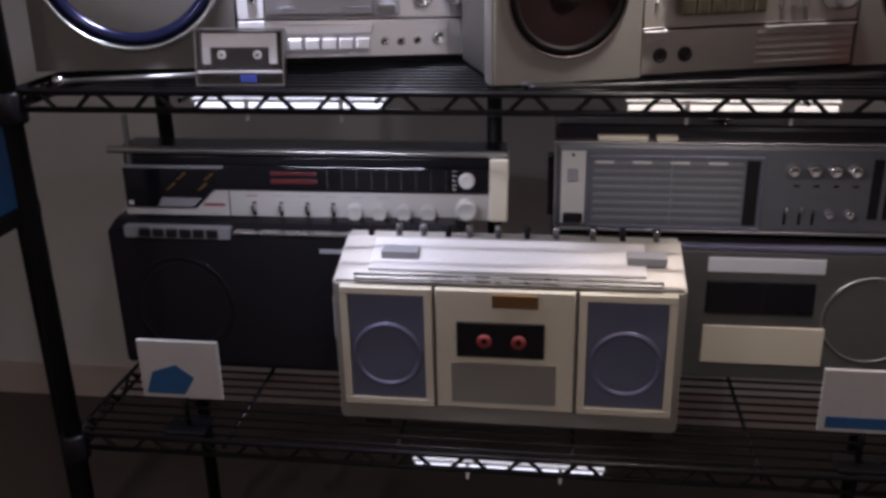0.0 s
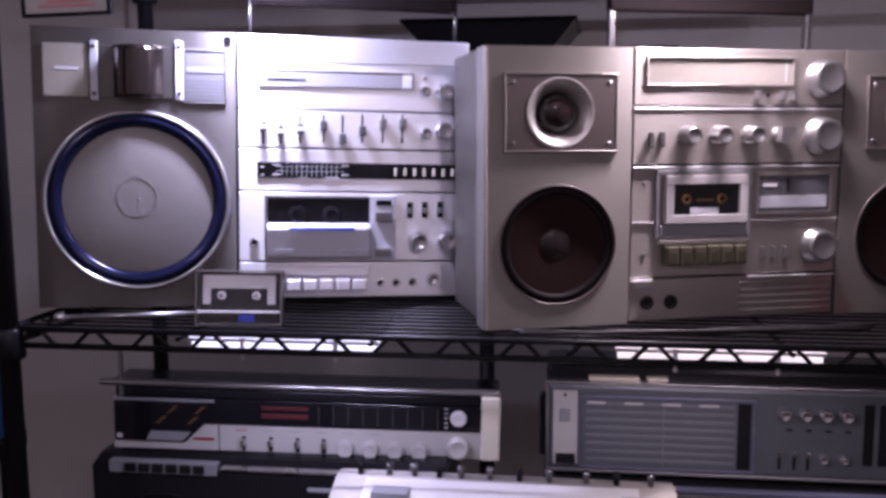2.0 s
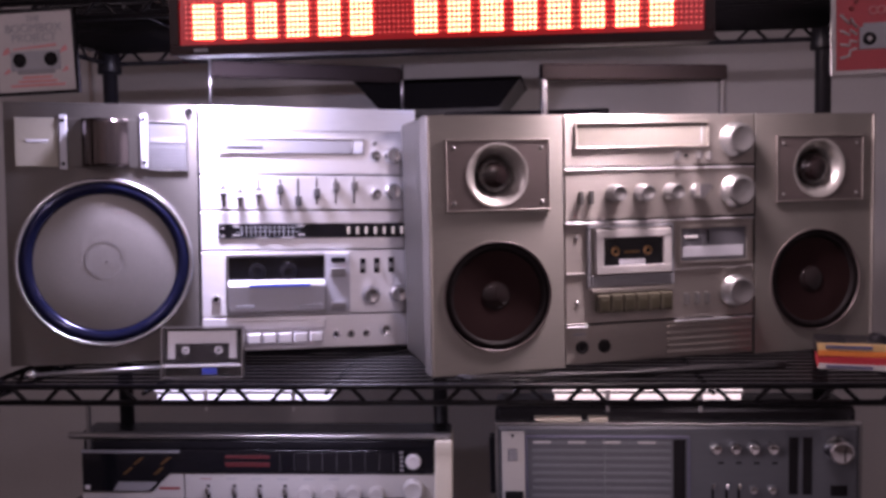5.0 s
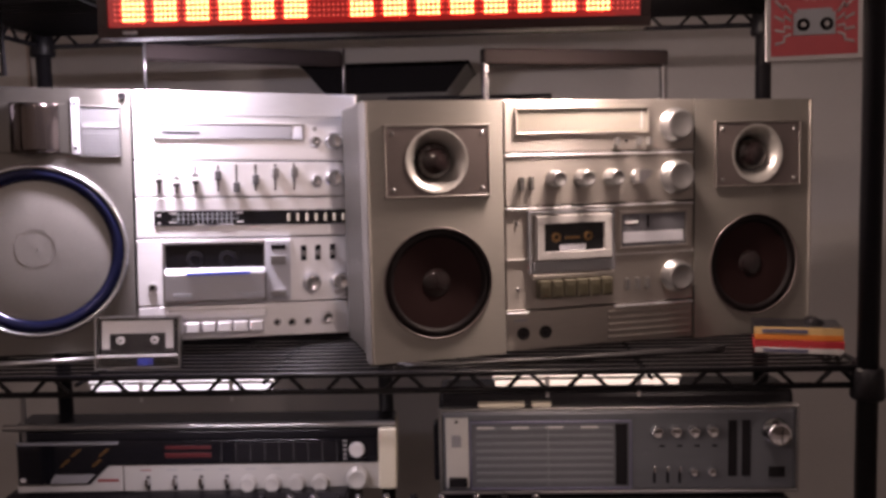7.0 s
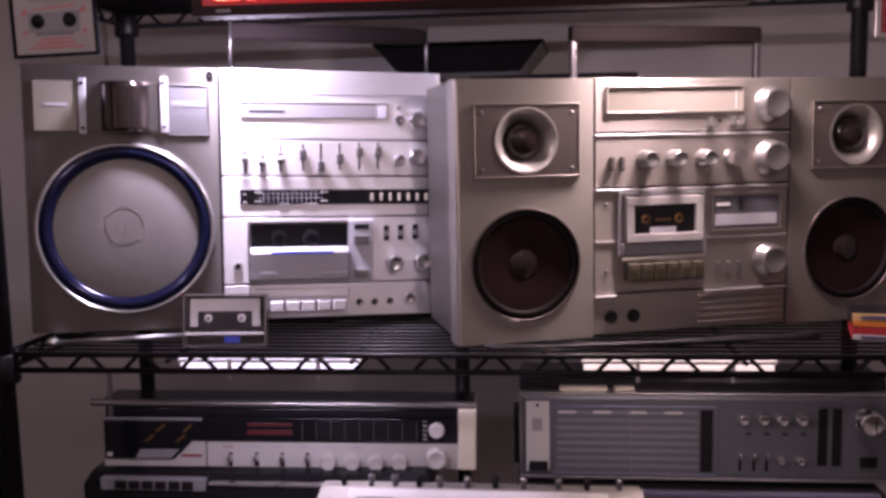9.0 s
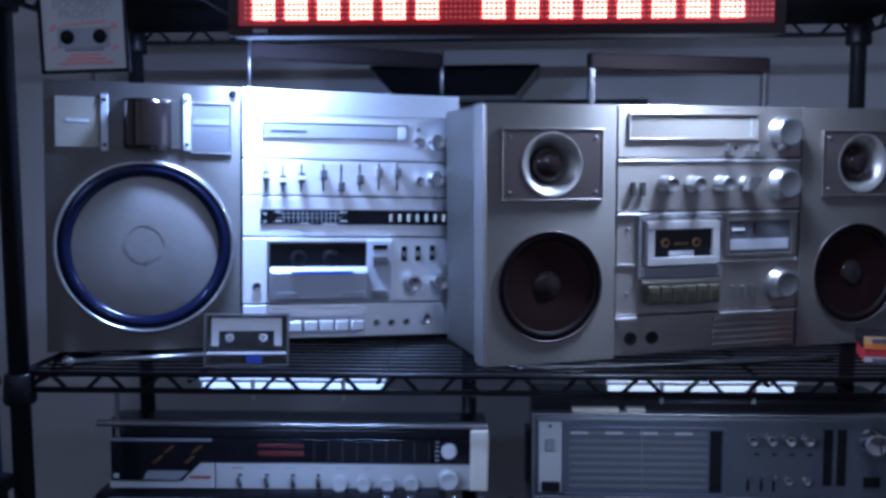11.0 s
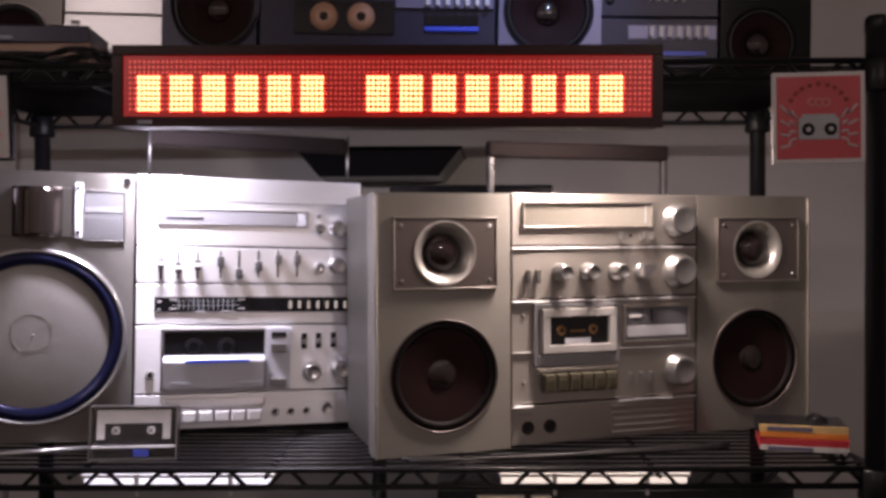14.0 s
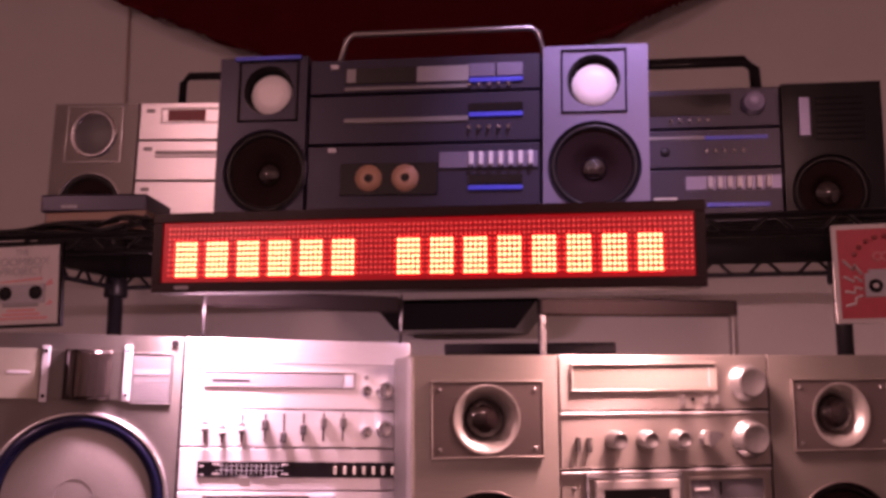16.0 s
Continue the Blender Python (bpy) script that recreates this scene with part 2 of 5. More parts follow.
def jack(parent, x, z, r=0.006, y=0.0, ring=None):
    j = lathe(parent, "jack_socket", x, z, [(r * 0.55, y + 0.004), (r * 0.55, y - 0.002), (r, y - 0.002), (r * 1.05, y - 0.001), (r * 1.05, y + 0.001)], ring or M_CHROME, "ringed socket", 20)
    lathe(j, "socket_hole", x, z, [(0, y - 0.0006), (r * 0.56, y - 0.0006), (r * 0.56, y + 0.003)], M_RUBBER, "black hole", 16)
    return j


def add_tube(bm, pts, r, seg=8, closed=False):
    pts = [Vector(p) for p in pts]
    n = len(pts)
    rings = []
    for i, p in enumerate(pts):
        a, b = pts[(i - 1) % n if closed else max(i - 1, 0)], pts[(i + 1) % n if closed else min(i + 1, n - 1)]
        d = (b - a).normalized()
        up = Vector((0, 0, 1)) if abs(d.z) < 0.9 else Vector((0, 1, 0))
        s = d.cross(up).normalized()
        u = s.cross(d)
        rings.append([bm.verts.new(p + r * (math.cos(2 * math.pi * k / seg) * s + math.sin(2 * math.pi * k / seg) * u)) for k in range(seg)])
    pairs = list(zip(rings, rings[1:])) + ([(rings[-1], rings[0])] if closed else [])
    for a, b in pairs:
        for k in range(seg):
            f = bm.faces.new((a[k], a[(k + 1) % seg], b[(k + 1) % seg], b[k]))
            f.smooth = True
    if not closed:
        bm.faces.new(rings[0])
        bm.faces.new(rings[-1])
    bmesh.ops.recalc_face_normals(bm, faces=bm.faces[:])


def tube(parent, name, pts, r, material, label="", seg=10):
    bm = bmesh.new()
    add_tube(bm, pts, r, seg)
    return part(name, bm, material, parent, label)


def prism(parent, name, outline, x0, x1, material, label="", bevel=0.002):
    """A side outline of (y, z) drawn along x."""
    bm = bmesh.new()
    a = [bm.verts.new((x0, y, z)) for y, z in outline]
    b = [bm.verts.new((x1, y, z)) for y, z in outline]
    bm.faces.new(a)
    bm.faces.new(b)
    for i in range(len(outline)):
        j = (i + 1) % len(outline)
        bm.faces.new((a[i], a[j], b[j], b[i]))
    bmesh.ops.recalc_face_normals(bm, faces=bm.faces[:])
    if bevel:
        bmesh.ops.bevel(bm, geom=bm.edges[:], offset=bevel, segments=2, affect="EDGES")
    return part(name, bm, material, parent, label)


def slab(parent, name, outline, y0, y1, material, label="", bevel=0.001):
    """A front outline of (x, z) given thickness from y0 to y1."""
    bm = bmesh.new()
    a = [bm.verts.new((x, y0, z)) for x, z in outline]
    b = [bm.verts.new((x, y1, z)) for x, z in outline]
    bm.faces.new(a)
    bm.faces.new(b)
    for i in range(len(outline)):
        j = (i + 1) % len(outline)
        bm.faces.new((a[i], a[j], b[j], b[i]))
    bmesh.ops.recalc_face_normals(bm, faces=bm.faces[:])
    if bevel:
        bmesh.ops.bevel(bm, geom=bm.edges[:], offset=bevel, segments=2, affect="EDGES")
    return part(name, bm, material, parent, label)


def frame_ring(parent, name, x0, x1, z0, z1, w, y0, y1, material, label=""):
    """A rectangular frame of width w round an opening."""
    bm = bmesh.new()
    add_box(bm, x0, x1, y0, y1, z1 - w, z1, 0.0008)
    add_box(bm, x0, x1, y0, y1, z0, z0 + w, 0.0008)
    add_box(bm, x0, x0 + w, y0 + 0.0003, y1, z0 + w, z1 - w, 0.0005)
    add_box(bm, x1 - w, x1, y0 + 0.0003, y1, z0 + w, z1 - w, 0.0005)
    return part(name, bm, material, parent, label)


def woofer(parent, x, z, r, cone=M_WOOF, trim=M_CHAMP, trim_w=0.09, cap=0.40, depth=0.022, surround=M_RUBBER):
    """A loudspeaker: trim ring, rubber surround, paper cone and dust cap."""
    w = lathe(parent, "woofer", x, z, [(r * 0.84, 0.005), (r * 0.87, 0.001), (r * 0.91, -0.0005), (r * 0.96, 0.001), (r, 0.003)], surround, "dark rubber surround", 56)
    lathe(w, "trim_ring", x, z, [(r, 0.003), (r * (1 + trim_w * 0.3), -0.0025), (r * (1 + trim_w * 0.8), -0.002), (r * (1 + trim_w), 0.001)], trim, "brushed metal trim ring", 56)
    lathe(w, "cone", x, z, [(r * 0.85, 0.0045), (r * 0.6, 0.0045 + 0.16 * depth), (r * 0.48, 0.0045 + 0.25 * depth), (r * cap, 0.8 * depth)], cone, "dark paper cone", 56)
    lathe(w, "dust_cap", x, z, [(r * cap, 0.80 * depth), (r * cap * 0.94, 0.71 * depth), (r * cap * 0.75, 0.60 * depth), (r * cap * 0.5, 0.51 * depth), (r * cap * 0.25, 0.46 * depth), (0, 0.44 * depth)], M_CAP, "glossy domed dust cap", 40)
    return w


def face_with_holes(parent, name, x0, x1, z0, z1, holes, y, depth, material, label="", seg=56):
    """A front panel with round openings that go through it: strips from each opening's rim out to its own cell, stacked in z."""
    bm = bmesh.new()
    holes = sorted(holes, key=lambda h: h[1])
    cuts = [z0] + [(a[1] + a[2] + b[1] - b[2]) / 2 for a, b in zip(holes, holes[1:])] + [z1]
    for (cx, cz, r), za, zb in zip(holes, cuts, cuts[1:]):
        rim, out, back = [], [], []
        for i in range(seg):
            a = 2 * math.pi * (i + 0.5) / seg
            c, s = math.cos(a), math.sin(a)
            k = min((x1 - cx) / c if c > 1e-9 else (x0 - cx) / c if c < -1e-9 else 9, (zb - cz) / s if s > 1e-9 else (za - cz) / s if s < -1e-9 else 9)
            rim.append(bm.verts.new((cx + r * c, y, cz + r * s)))
            back.append(bm.verts.new((cx + r * c, y + depth, cz + r * s)))
            out.append(bm.verts.new((cx + k * c, y, cz + k * s)))
        for i in range(seg):
            j = (i + 1) % seg
            bm.faces.new((rim[i], out[i], out[j], rim[j]))
            bm.faces.new((rim[i], rim[j], back[j], back[i]))
            # corner triangles of the cell
            pi, pj = out[i].co, out[j].co
            if abs(pi.x - pj.x) > 1e-7 and abs(pi.z - pj.z) > 1e-7:
                corner = (pi.x if abs(pi.x - x0) < 1e-6 or abs(pi.x - x1) < 1e-6 else pj.x, y, pi.z if abs(pi.z - za) < 1e-6 or abs(pi.z - zb) < 1e-6 else pj.z)
                bm.faces.new((out[i], bm.verts.new(corner), out[j]))
    bmesh.ops.recalc_face_normals(bm, faces=bm.faces[:])
    # the panel's edge, turned back
    for a, b in (((x0, z0), (x1, z0)), ((x1, z0), (x1, z1)), ((x1, z1), (x0, z1)), ((x0, z1), (x0, z0))):
        bm.faces.new([bm.verts.new(p) for p in ((a[0], y, a[1]), (b[0], y, b[1]), (b[0], y + depth, b[1]), (a[0], y + depth, a[1]))])
    return part(name, bm, material, parent, label)


# ---- the room ----
def wall(name, x0, x1, y0, y1, z0, z1, material):
    bm = bmesh.new()
    add_box(bm, x0, x1, y0, y1, z0, z1)
    return tagged(part(name, bm, material), kind="structure")


wall("floor", -2.6, 2.6, -3.4, 1.5, -0.1, 0.0, M_FLOOR)
wall("ceiling", -2.6, 2.6, -3.4, 1.5, 2.62, 2.72, M_CEIL)
wall("wall_north", -2.6, 2.6, 1.25, 1.4, 0.0, 2.62, M_WALL)
wall("wall_south", -2.6, 2.6, -3.3, -3.15, 0.0, 2.62, M_WALL)
wall("wall_west", -2.5, -2.35, -3.15, 1.25, 0.0, 2.62, M_WALL)
wall("wall_east", 2.35, 2.5, -3.15, 1.25, 0.0, 2.62, M_WALL)
wall("baseboard", -2.35, 2.35, 1.235, 1.25, 0.0, 0.1, M_BOARD)

# ---- the wire rack ----
RX0, RX1, RY0, RY1 = -0.531, 0.670, 0.0, 0.42
SHELVES = [0.20, 0.695, 1.180, 1.672]


def wire_rack():
    rack = thing("wire_shelving_rack", "black epoxy-coated wire shelving rack on four posts", "shelving rack")
    prof = [(0, 0.0), (0.0127, 0.0)]
    prof += [(0.0127, 1.708), (0.0135, 1.709), (0.0135, 1.722), (0.011, 1.727), (0, 1.727)]
    bm = bmesh.new()
    add_lathe(bm, prof, seg=16, axis="Z")
    first = part("post", bm, M_BLACK, rack)
    first.location = (RX0, RY0, 0)
    collar = None
    for k, (x, y) in enumerate([(RX0, RY0), (RX1, RY0), (RX0, RY1), (RX1, RY1)]):
        p = first if k == 0 else new("post", first.data)
        p.parent, p.location = rack, (x, y, 0)
        for sz in SHELVES:
            if collar is None:
                bm = bmesh.new()
                add_lathe(bm, [(0.0128, -0.034), (0.0185, -0.034), (0.0205, -0.03), (0.0185, 0.002), (0.0165, 0.005), (0.0128, 0.005)], seg=20, axis="Z")
                c = part("collar", bm, M_BLACK, p)
                collar = c.data
            else:
                c = new("collar", collar)
                c.parent = p
            c.location = (0, 0, sz - 0.003)
    bm = bmesh.new()
    add_lathe(bm, [(0, SHELVES[1] - 0.004), (0.0127, SHELVES[1] - 0.004), (0.0127, SHELVES[2] - 0.006), (0, SHELVES[2] - 0.006)], cx=0.034, cy=RY1, seg=16, axis="Z")
    part("middle_upright", bm, M_BLACK, rack)
    bm = bmesh.new()
    add_tube(bm, [(RX0 + 0.004, 0, -0.0022), (RX1 - 0.004, 0, -0.0022)], 0.0020, 6)
    wire_mesh = bpy.data.meshes.new("wire")
    bm.to_mesh(wire_mesh)
    bm.free()
    wire_mesh.materials.append(M_BLACK)
    for sz in SHELVES:
        loops = []
        for zz in (0.0015, -0.0195):
            bm = bmesh.new()
            add_tube(bm, [(RX0, RY0, sz + zz), (RX1, RY0, sz + zz), (RX1, RY1, sz + zz), (RX0, RY1, sz + zz)], 0.0040, 8, closed=True)
            loops.append(part("shelf" if not loops else "lower_rail", bm, M_BLACK, loops[0] if loops else rack))
        shelf = loops[0]
        for xx in (-0.31, -0.07, 0.17, 0.41):
            bm = bmesh.new()
            add_tube(bm, [(xx, RY0, sz - 0.0075), (xx, RY1, sz - 0.0075)], 0.0030, 8)
            part("cross_wire", bm, M_BLACK, shelf)
        for nm, a, b in (("front_truss", (RX0, RY0), (RX1, RY0)), ("back_truss", (RX0, RY1), (RX1, RY1)), ("side_truss", (RX0, RY0), (RX0, RY1)), ("side_truss", (RX1, RY0), (RX1, RY1))):
            va, vb = Vector((*a, 0)), Vector((*b, 0))
            length = (vb - va).length
            n = max(2, round(length / 0.075))
            pts = []
            for i in range(n):
                for s, zz in ((0.06, -0.0185), (0.18, -0.0185), (0.42, -0.0005), (0.58, -0.0005), (0.82, -0.0185)):
                    f = (i + s) / n
                    q = va.lerp(vb, f)
                    pts.append((q.x, q.y, sz + zz))
            bm = bmesh.new()
            add_tube(bm, pts, 0.0030, 6)
            part(nm, bm, M_BLACK, shelf)
        y = RY0 + 0.022
        while y < RY1 - 0.01:
            w = new("wire", wire_mesh)
            w.parent, w.location = shelf, (0, y, sz)
            y += 0.0225
    return rack


wire_rack()


def led_bar(x0, x1, z, y, glow, label):
    b = thing("led_bar_light", label, "light bar", (x0 + x1) / 2, y, z, group="light bars under the shelves")
    w = (x1 - x0) / 2
    box(b, "housing", -w, w, 0.004, 0.0085, -0.009, 0.009, M_WHITE, 0.001)
    bm = bmesh.new()
    add_lathe(bm, [(0, -w + 0.003), (0.0046, -w + 0.003), (0.0052, -w + 0.006), (0.0052, w - 0.006), (0.0046, w - 0.003), (0, w - 0.003)], cz=-0.001, seg=18, axis="X")
    part("diffuser", bm, glow, b, "glowing tubular diffuser")
    for s in (-0.42, 0.55):
        c = box(b, "clip", s * w - 0.003, s * w + 0.003, -0.010, 0.0095, -0.0095, -0.0078, M_WHITE, 0.0006)
        box(c, "clip_foot", s * w - 0.002, s * w + 0.002, -0.018, -0.010, -0.0092, -0.0080, M_WHITE, 0.0004)


led_bar(-0.302, -0.062, 1.164, 0.022, M_BARCOOL, "cool white LED light bar clipped under the wire shelf")
led_bar(0.216, 0.450, 1.164, 0.022, M_BARWARM, "warm white LED light bar clipped under the wire shelf")
led_bar(-0.222, -0.05, 1.657, 0.085, M_BARCOOL, "cool white LED light bar clipped under the wire shelf")
led_bar(0.165, 0.403, 1.657, 0.075, M_BARWARM, "warm white LED light bar clipped under the wire shelf")
led_bar(-0.045, 0.212, 0.674, 0.016, M_BARCOOL, "cool white LED light bar clipped under the wire shelf")


# ---- the two large silver boomboxes on the middle shelf ----
def boombox_round_grille():
    """The one with a single large round grille and a slider panel; it leans a little."""
    t = thing("boombox", "silver boombox with large round grey grille and slider panel", "boombox", -0.381, 0.095, 1.180, 18, "boomboxes on the rack")
    t.matrix_world = pose(-0.381, 0.095, 1.180, 0, 1.5, 18)

    def q(u, v):
        u, v = 1.035 * u - 0.016, 1.02 * v - 0.004
        return u - 0.027 * v, v + 0.027 * u

    X0, XD, X1, ZB, ZT = -0.145, 0.1075, 0.418, 0.014, 0.374
    box(t, "body", X0, X1 + 0.004, ZB, ZT, 0.03, 0.15, M_DARK, 0.004, "dark plastic rear shell")
    for x in (X0 + 0.03, 0.1, X1 - 0.04):
        box(t, "foot", x - 0.012, x + 0.012, -0.004 + 0.026 * x, ZB + 0.001, 0.05, 0.13, M_RUBBER, 0.002)
    cx, cz, r = -0.0190, 0.155, 0.1185
    sp = face_with_holes(t, "speaker_panel", X0, XD - 0.002, ZB, ZT, [(cx, cz, r * 0.92)], 0.0, 0.032, M_SPK, "brushed grey aluminium speaker panel")
    g = lathe(sp, "grille", cx, cz, [(0, -0.004), (0.03, -0.0042), (r * 0.55, -0.003), (r * 0.80, 0.001)], M_GRILLE, "fine grey mesh grille", 64)
    lathe(sp, "grille_emblem", cx - 0.002, cz + 0.004, [(0.0245, -0.0044), (0.0250, -0.0047), (0.0255, -0.0044)], M_STEEL, "faint metal ring", 40)
    # chrome dot modelled in place of the glint at the grille's centre
    lathe(sp, "grille_glint", cx + 0.001, cz + 0.002, [(0, -0.0058), (0.0012, -0.0052), (0.0014, -0.004)], M_CHROME, "tiny chrome dot added as a glint", 12)
    lathe(sp, "blue_trim", cx, cz, [(r * 0.80, 0.002), (r * 0.825, -0.004), (r * 0.925, -0.0075), (r * 0.94, 0.001)], M_BLUERING, "glossy dark blue ring", 64)
    lathe(sp, "chrome_trim", cx, cz, [(r * 0.935, 0.001), (r * 0.945, -0.008), (r * 0.962, -0.0095), (r * 0.975, -0.008), (r * 0.988, -0.007), (r, 0.0005)], M_RING, "chrome ring", 64)
    # upper strip: badge plate, chrome tweeter, perforated plate
    a, b = q(-0.102, 0.353), q(-0.051, 0.287)
    pl = box(sp, "badge_plate", a[0], b[0], b[1], a[1], -0.003, 0.002, M_BADGE, 0.0008, "pale cream plate")
    box(pl, "badge", a[0] + 0.014, b[0] - 0.012, (a[1] + b[1]) / 2, (a[1] + b[1]) / 2 + 0.004, -0.0036, -0.002, M_LIGHTPL, 0.0003)
    tw0, tw1 = q(-0.038, 0.351), q(0.056, 0.284)
    box(sp, "tweeter_surround", tw0[0], tw1[0], tw1[1], tw0[1], -0.0025, 0.002, M_SPK, 0.0008, "grey aluminium surround")
    bm = bmesh.new()
    p0, p1 = q(-0.020, 0.351), q(0.037, 0.285)
    n = 20
    rows = []
    for i in range(n + 1):
        f = i / n
        x = p0[0] + (p1[0] - p0[0]) * f
        y = -0.003 - 0.021 * math.sin(math.pi * f)
        rows.append([bm.verts.new((x, y, z)) for z in (p1[1], p1[1] + 0.006, p0[1] - 0.006, p0[1])])
    for ra, rb in zip(rows, rows[1:]):
        for k in range(3):
            bm.faces.new((ra[k], rb[k], rb[k + 1], ra[k + 1])).smooth = True
    bm.faces.new([r_[0] for r_ in rows])
    bm.faces.new([r_[3] for r_ in rows])
    bmesh.ops.recalc_face_normals(bm, faces=bm.faces[:])
    part("tweeter_lens", bm, M_LENS, sp, "mirror-bright half-round tweeter cover")
    for ua, ub in ((-0.047, -0.040), (0.054, 0.061)):
        a, b = q(ua, 0.356), q(ub, 0.283)
        bar = box(sp, "bracket", a[0], b[0], b[1], a[1], -0.005, 0.001, M_LIGHTPL, 0.0008, "pale bracket strip")
        for zz in (a[1] - 0.007, b[1] + 0.008):
            lathe(bar, "screw", (a[0] + b[0]) / 2, zz, [(0, -0.0062), (0.0021, -0.0062), (0.0025, -0.005)], M_DARK, "dark screw head", 12)
    a, b = q(0.064, 0.346), q(0.112, 0.279)
    frame_ring(sp, "plate_frame", a[0] - 0.001, b[0] + 0.001, b[1] - 0.001, a[1] + 0.001, 0.0018, -0.003, 0.001, M_STEEL)
    pp = box(sp, "perforated_plate", a[0] + 0.001, b[0] - 0.001, b[1] + 0.001, a[1] - 0.001, -0.0015, 0.001, M_PERF, 0.0003, "perforated light plate")
    bm = bmesh.new()
    for i in range(11):
        for j in range(6):
            x, z = a[0] + 0.005 + i * 0.004, b[1] + 0.006 + j * 0.0048
            add_box(bm, x - 0.0011, x + 0.0011, -0.0022, -0.001, z - 0.0014, z + 0.0014)
    part("perforation", bm, M_GREYPL, pp)
    box(pp, "plate_band", a[0] + 0.002, b[0] - 0.002, b[1] + 0.038, b[1] + 0.045, -0.0022, -0.001, M_GREYPL, 0.0003)
    s = q(0.117, 0.359)
    lathe(sp, "corner_screw", s[0], s[1], [(0, -0.002), (0.0022, -0.002), (0.0026, -0.0038), (0.0048, -0.003), (0.0052, 0.0)], M_DARK, "dark recessed screw", 18)
    # control panel: four stacked modules
    PX0, PX1 = XD + 0.001, X1
    mods = [(q(0.2, 0.272)[1], ZT, "tuner_panel"), (q(0.2, 0.2215)[1], q(0.2, 0.270)[1], "mixer_panel"), (q(0.2, 0.165)[1], q(0.2, 0.2195)[1], "display_panel"),
            (q(0.2, 0.0715)[1], q(0.2, 0.163)[1], "deck_panel"), (0.024, q(0.2, 0.0695)[1], "key_panel")]
    P = {}
    for z0, z1, nm in mods:
        P[nm] = box(t, nm, PX0, PX1, z0, z1, 0.002, 0.032, M_PANEL, 0.0012, "bright silver control panel")
    box(t, "lower_apron", PX0, PX1, 0.0145, 0.0232, 0.008, 0.032, M_DARK, 0.001)
    pn = P["tuner_panel"]
    a = q(0.134, 0.336)
    box(pn, "panel_line", a[0] + 0.035, PX1 - 0.006, a[1] - 0.001, a[1], 0.0012, 0.003, M_GREYPL, 0.0002)
    a, b = q(0.156, 0.322), q(0.352, 0.298)
    frame_ring(pn, "dial_frame", a[0] - 0.002, b[0] + 0.002, b[1] - 0.002, a[1] + 0.002, 0.002, -0.001, 0.003, M_STEEL)
    d = box(pn, "tuning_dial", a[0], b[0] - 0.015, b[1], a[1], 0.0, 0.003, M_GREYPL, 0.0004, "grey tuning scale window")
    box(d, "scale_print", a[0] + 0.01, a[0] + 0.06, b[1] + 0.006, b[1] + 0.0085, -0.0006, 0.001, M_DARK, 0.0002)
    box(pn, "dial_end", b[0] - 0.013, b[0] - 0.001, b[1], a[1], 0.0, 0.003, M_LIGHTPL, 0.0004)
    a = q(0.150, 0.362)
    box(pn, "badge", a[0], a[0] + 0.022, a[1] - 0.008, a[1] - 0.003, 0.0012, 0.003, M_GREYPL, 0.0003)
    for u, v, r_ in ((0.369, 0.294, 0.0075), (0.395, 0.294, 0.012)):
        a = q(u, v)
        knob(pn, "knob", a[0], a[1], r_, 0.012, M_CHROME, "chrome knob", 0.002)
    a = q(0.369, 0.312)
    knob(pn, "knob", a[0], a[1], 0.003, 0.006, M_STEEL, "small steel button", 0.002)
    pn = P["mixer_panel"]
    for u, v in ((0.369, 0.239), (0.394, 0.242)):
        a = q(u, v)
        knob(pn, "knob", a[0], a[1], 0.0075 if u < 0.38 else 0.012, 0.012, M_CHROME, "chrome knob", 0.002)
    for u, v in ((0.158, 0.249), (0.180, 0.243), (0.205, 0.246), (0.235, 0.250), (0.259, 0.233), (0.285, 0.243), (0.312, 0.252), (0.338, 0.252)):
        a, mid = q(u, v), q(u, 0.2455)[1]
        sl = box(pn, "slot", a[0] - 0.0012, a[0] + 0.0012, mid - 0.019, mid + 0.019, 0.0012, 0.003, M_DARK, 0.0003, "dark slider slot")
        box(sl, "slider", a[0] - 0.0045, a[0] + 0.0045, a[1] - 0.007, a[1] + 0.007, -0.010, 0.002, M_CHARCOAL if u < 0.3 else M_STEEL, 0.0015, "ribbed slider cap")
        if u < 0.22:
            box(sl, "slider_line", a[0] - 0.0046, a[0] + 0.0046, a[1] - 0.0025, a[1] + 0.0025, -0.0105, 0.0, M_WHITE, 0.0006, "white slider line")
    pn = P["display_panel"]
    a, b = q(0.149, 0.204), q(0.402, 0.176)
    d = box(pn, "display_window", a[0], PX1 - 0.004, b[1], a[1], 0.0, 0.003, M_DARKGLOSS, 0.0006, "black display strip")
    zc = (a[1] + b[1]) / 2
    for i in range(12):
        box(d, "scale_mark", a[0] + 0.032 + i * 0.0066, a[0] + 0.0332 + i * 0.0066, zc - 0.008, zc + 0.008, -0.0006, 0.001, M_PRINTGREY, 0.0001)
    for zz in (-0.0015, 0.0045):
        box(d, "scale_line", a[0] + 0.024, a[0] + 0.116, zc + zz, zc + zz + 0.0008, -0.0008, 0.001, M_PRINTGREY, 0.0001)
    for x0, x1, zz in ((0.055, 0.068, -0.011), (0.088, 0.108, -0.011), (0.004, 0.009, -0.008), (0.004, 0.009, 0.003), (0.02, 0.03, 0.006), (0.02, 0.03, -0.007), (0.112, 0.122, 0.006), (0.112, 0.122, -0.007)):
        box(d, "legend", a[0] + x0, a[0] + x1, zc + zz, zc + zz + 0.0022, -0.0007, 0.001, M_PAPER, 0.0001)
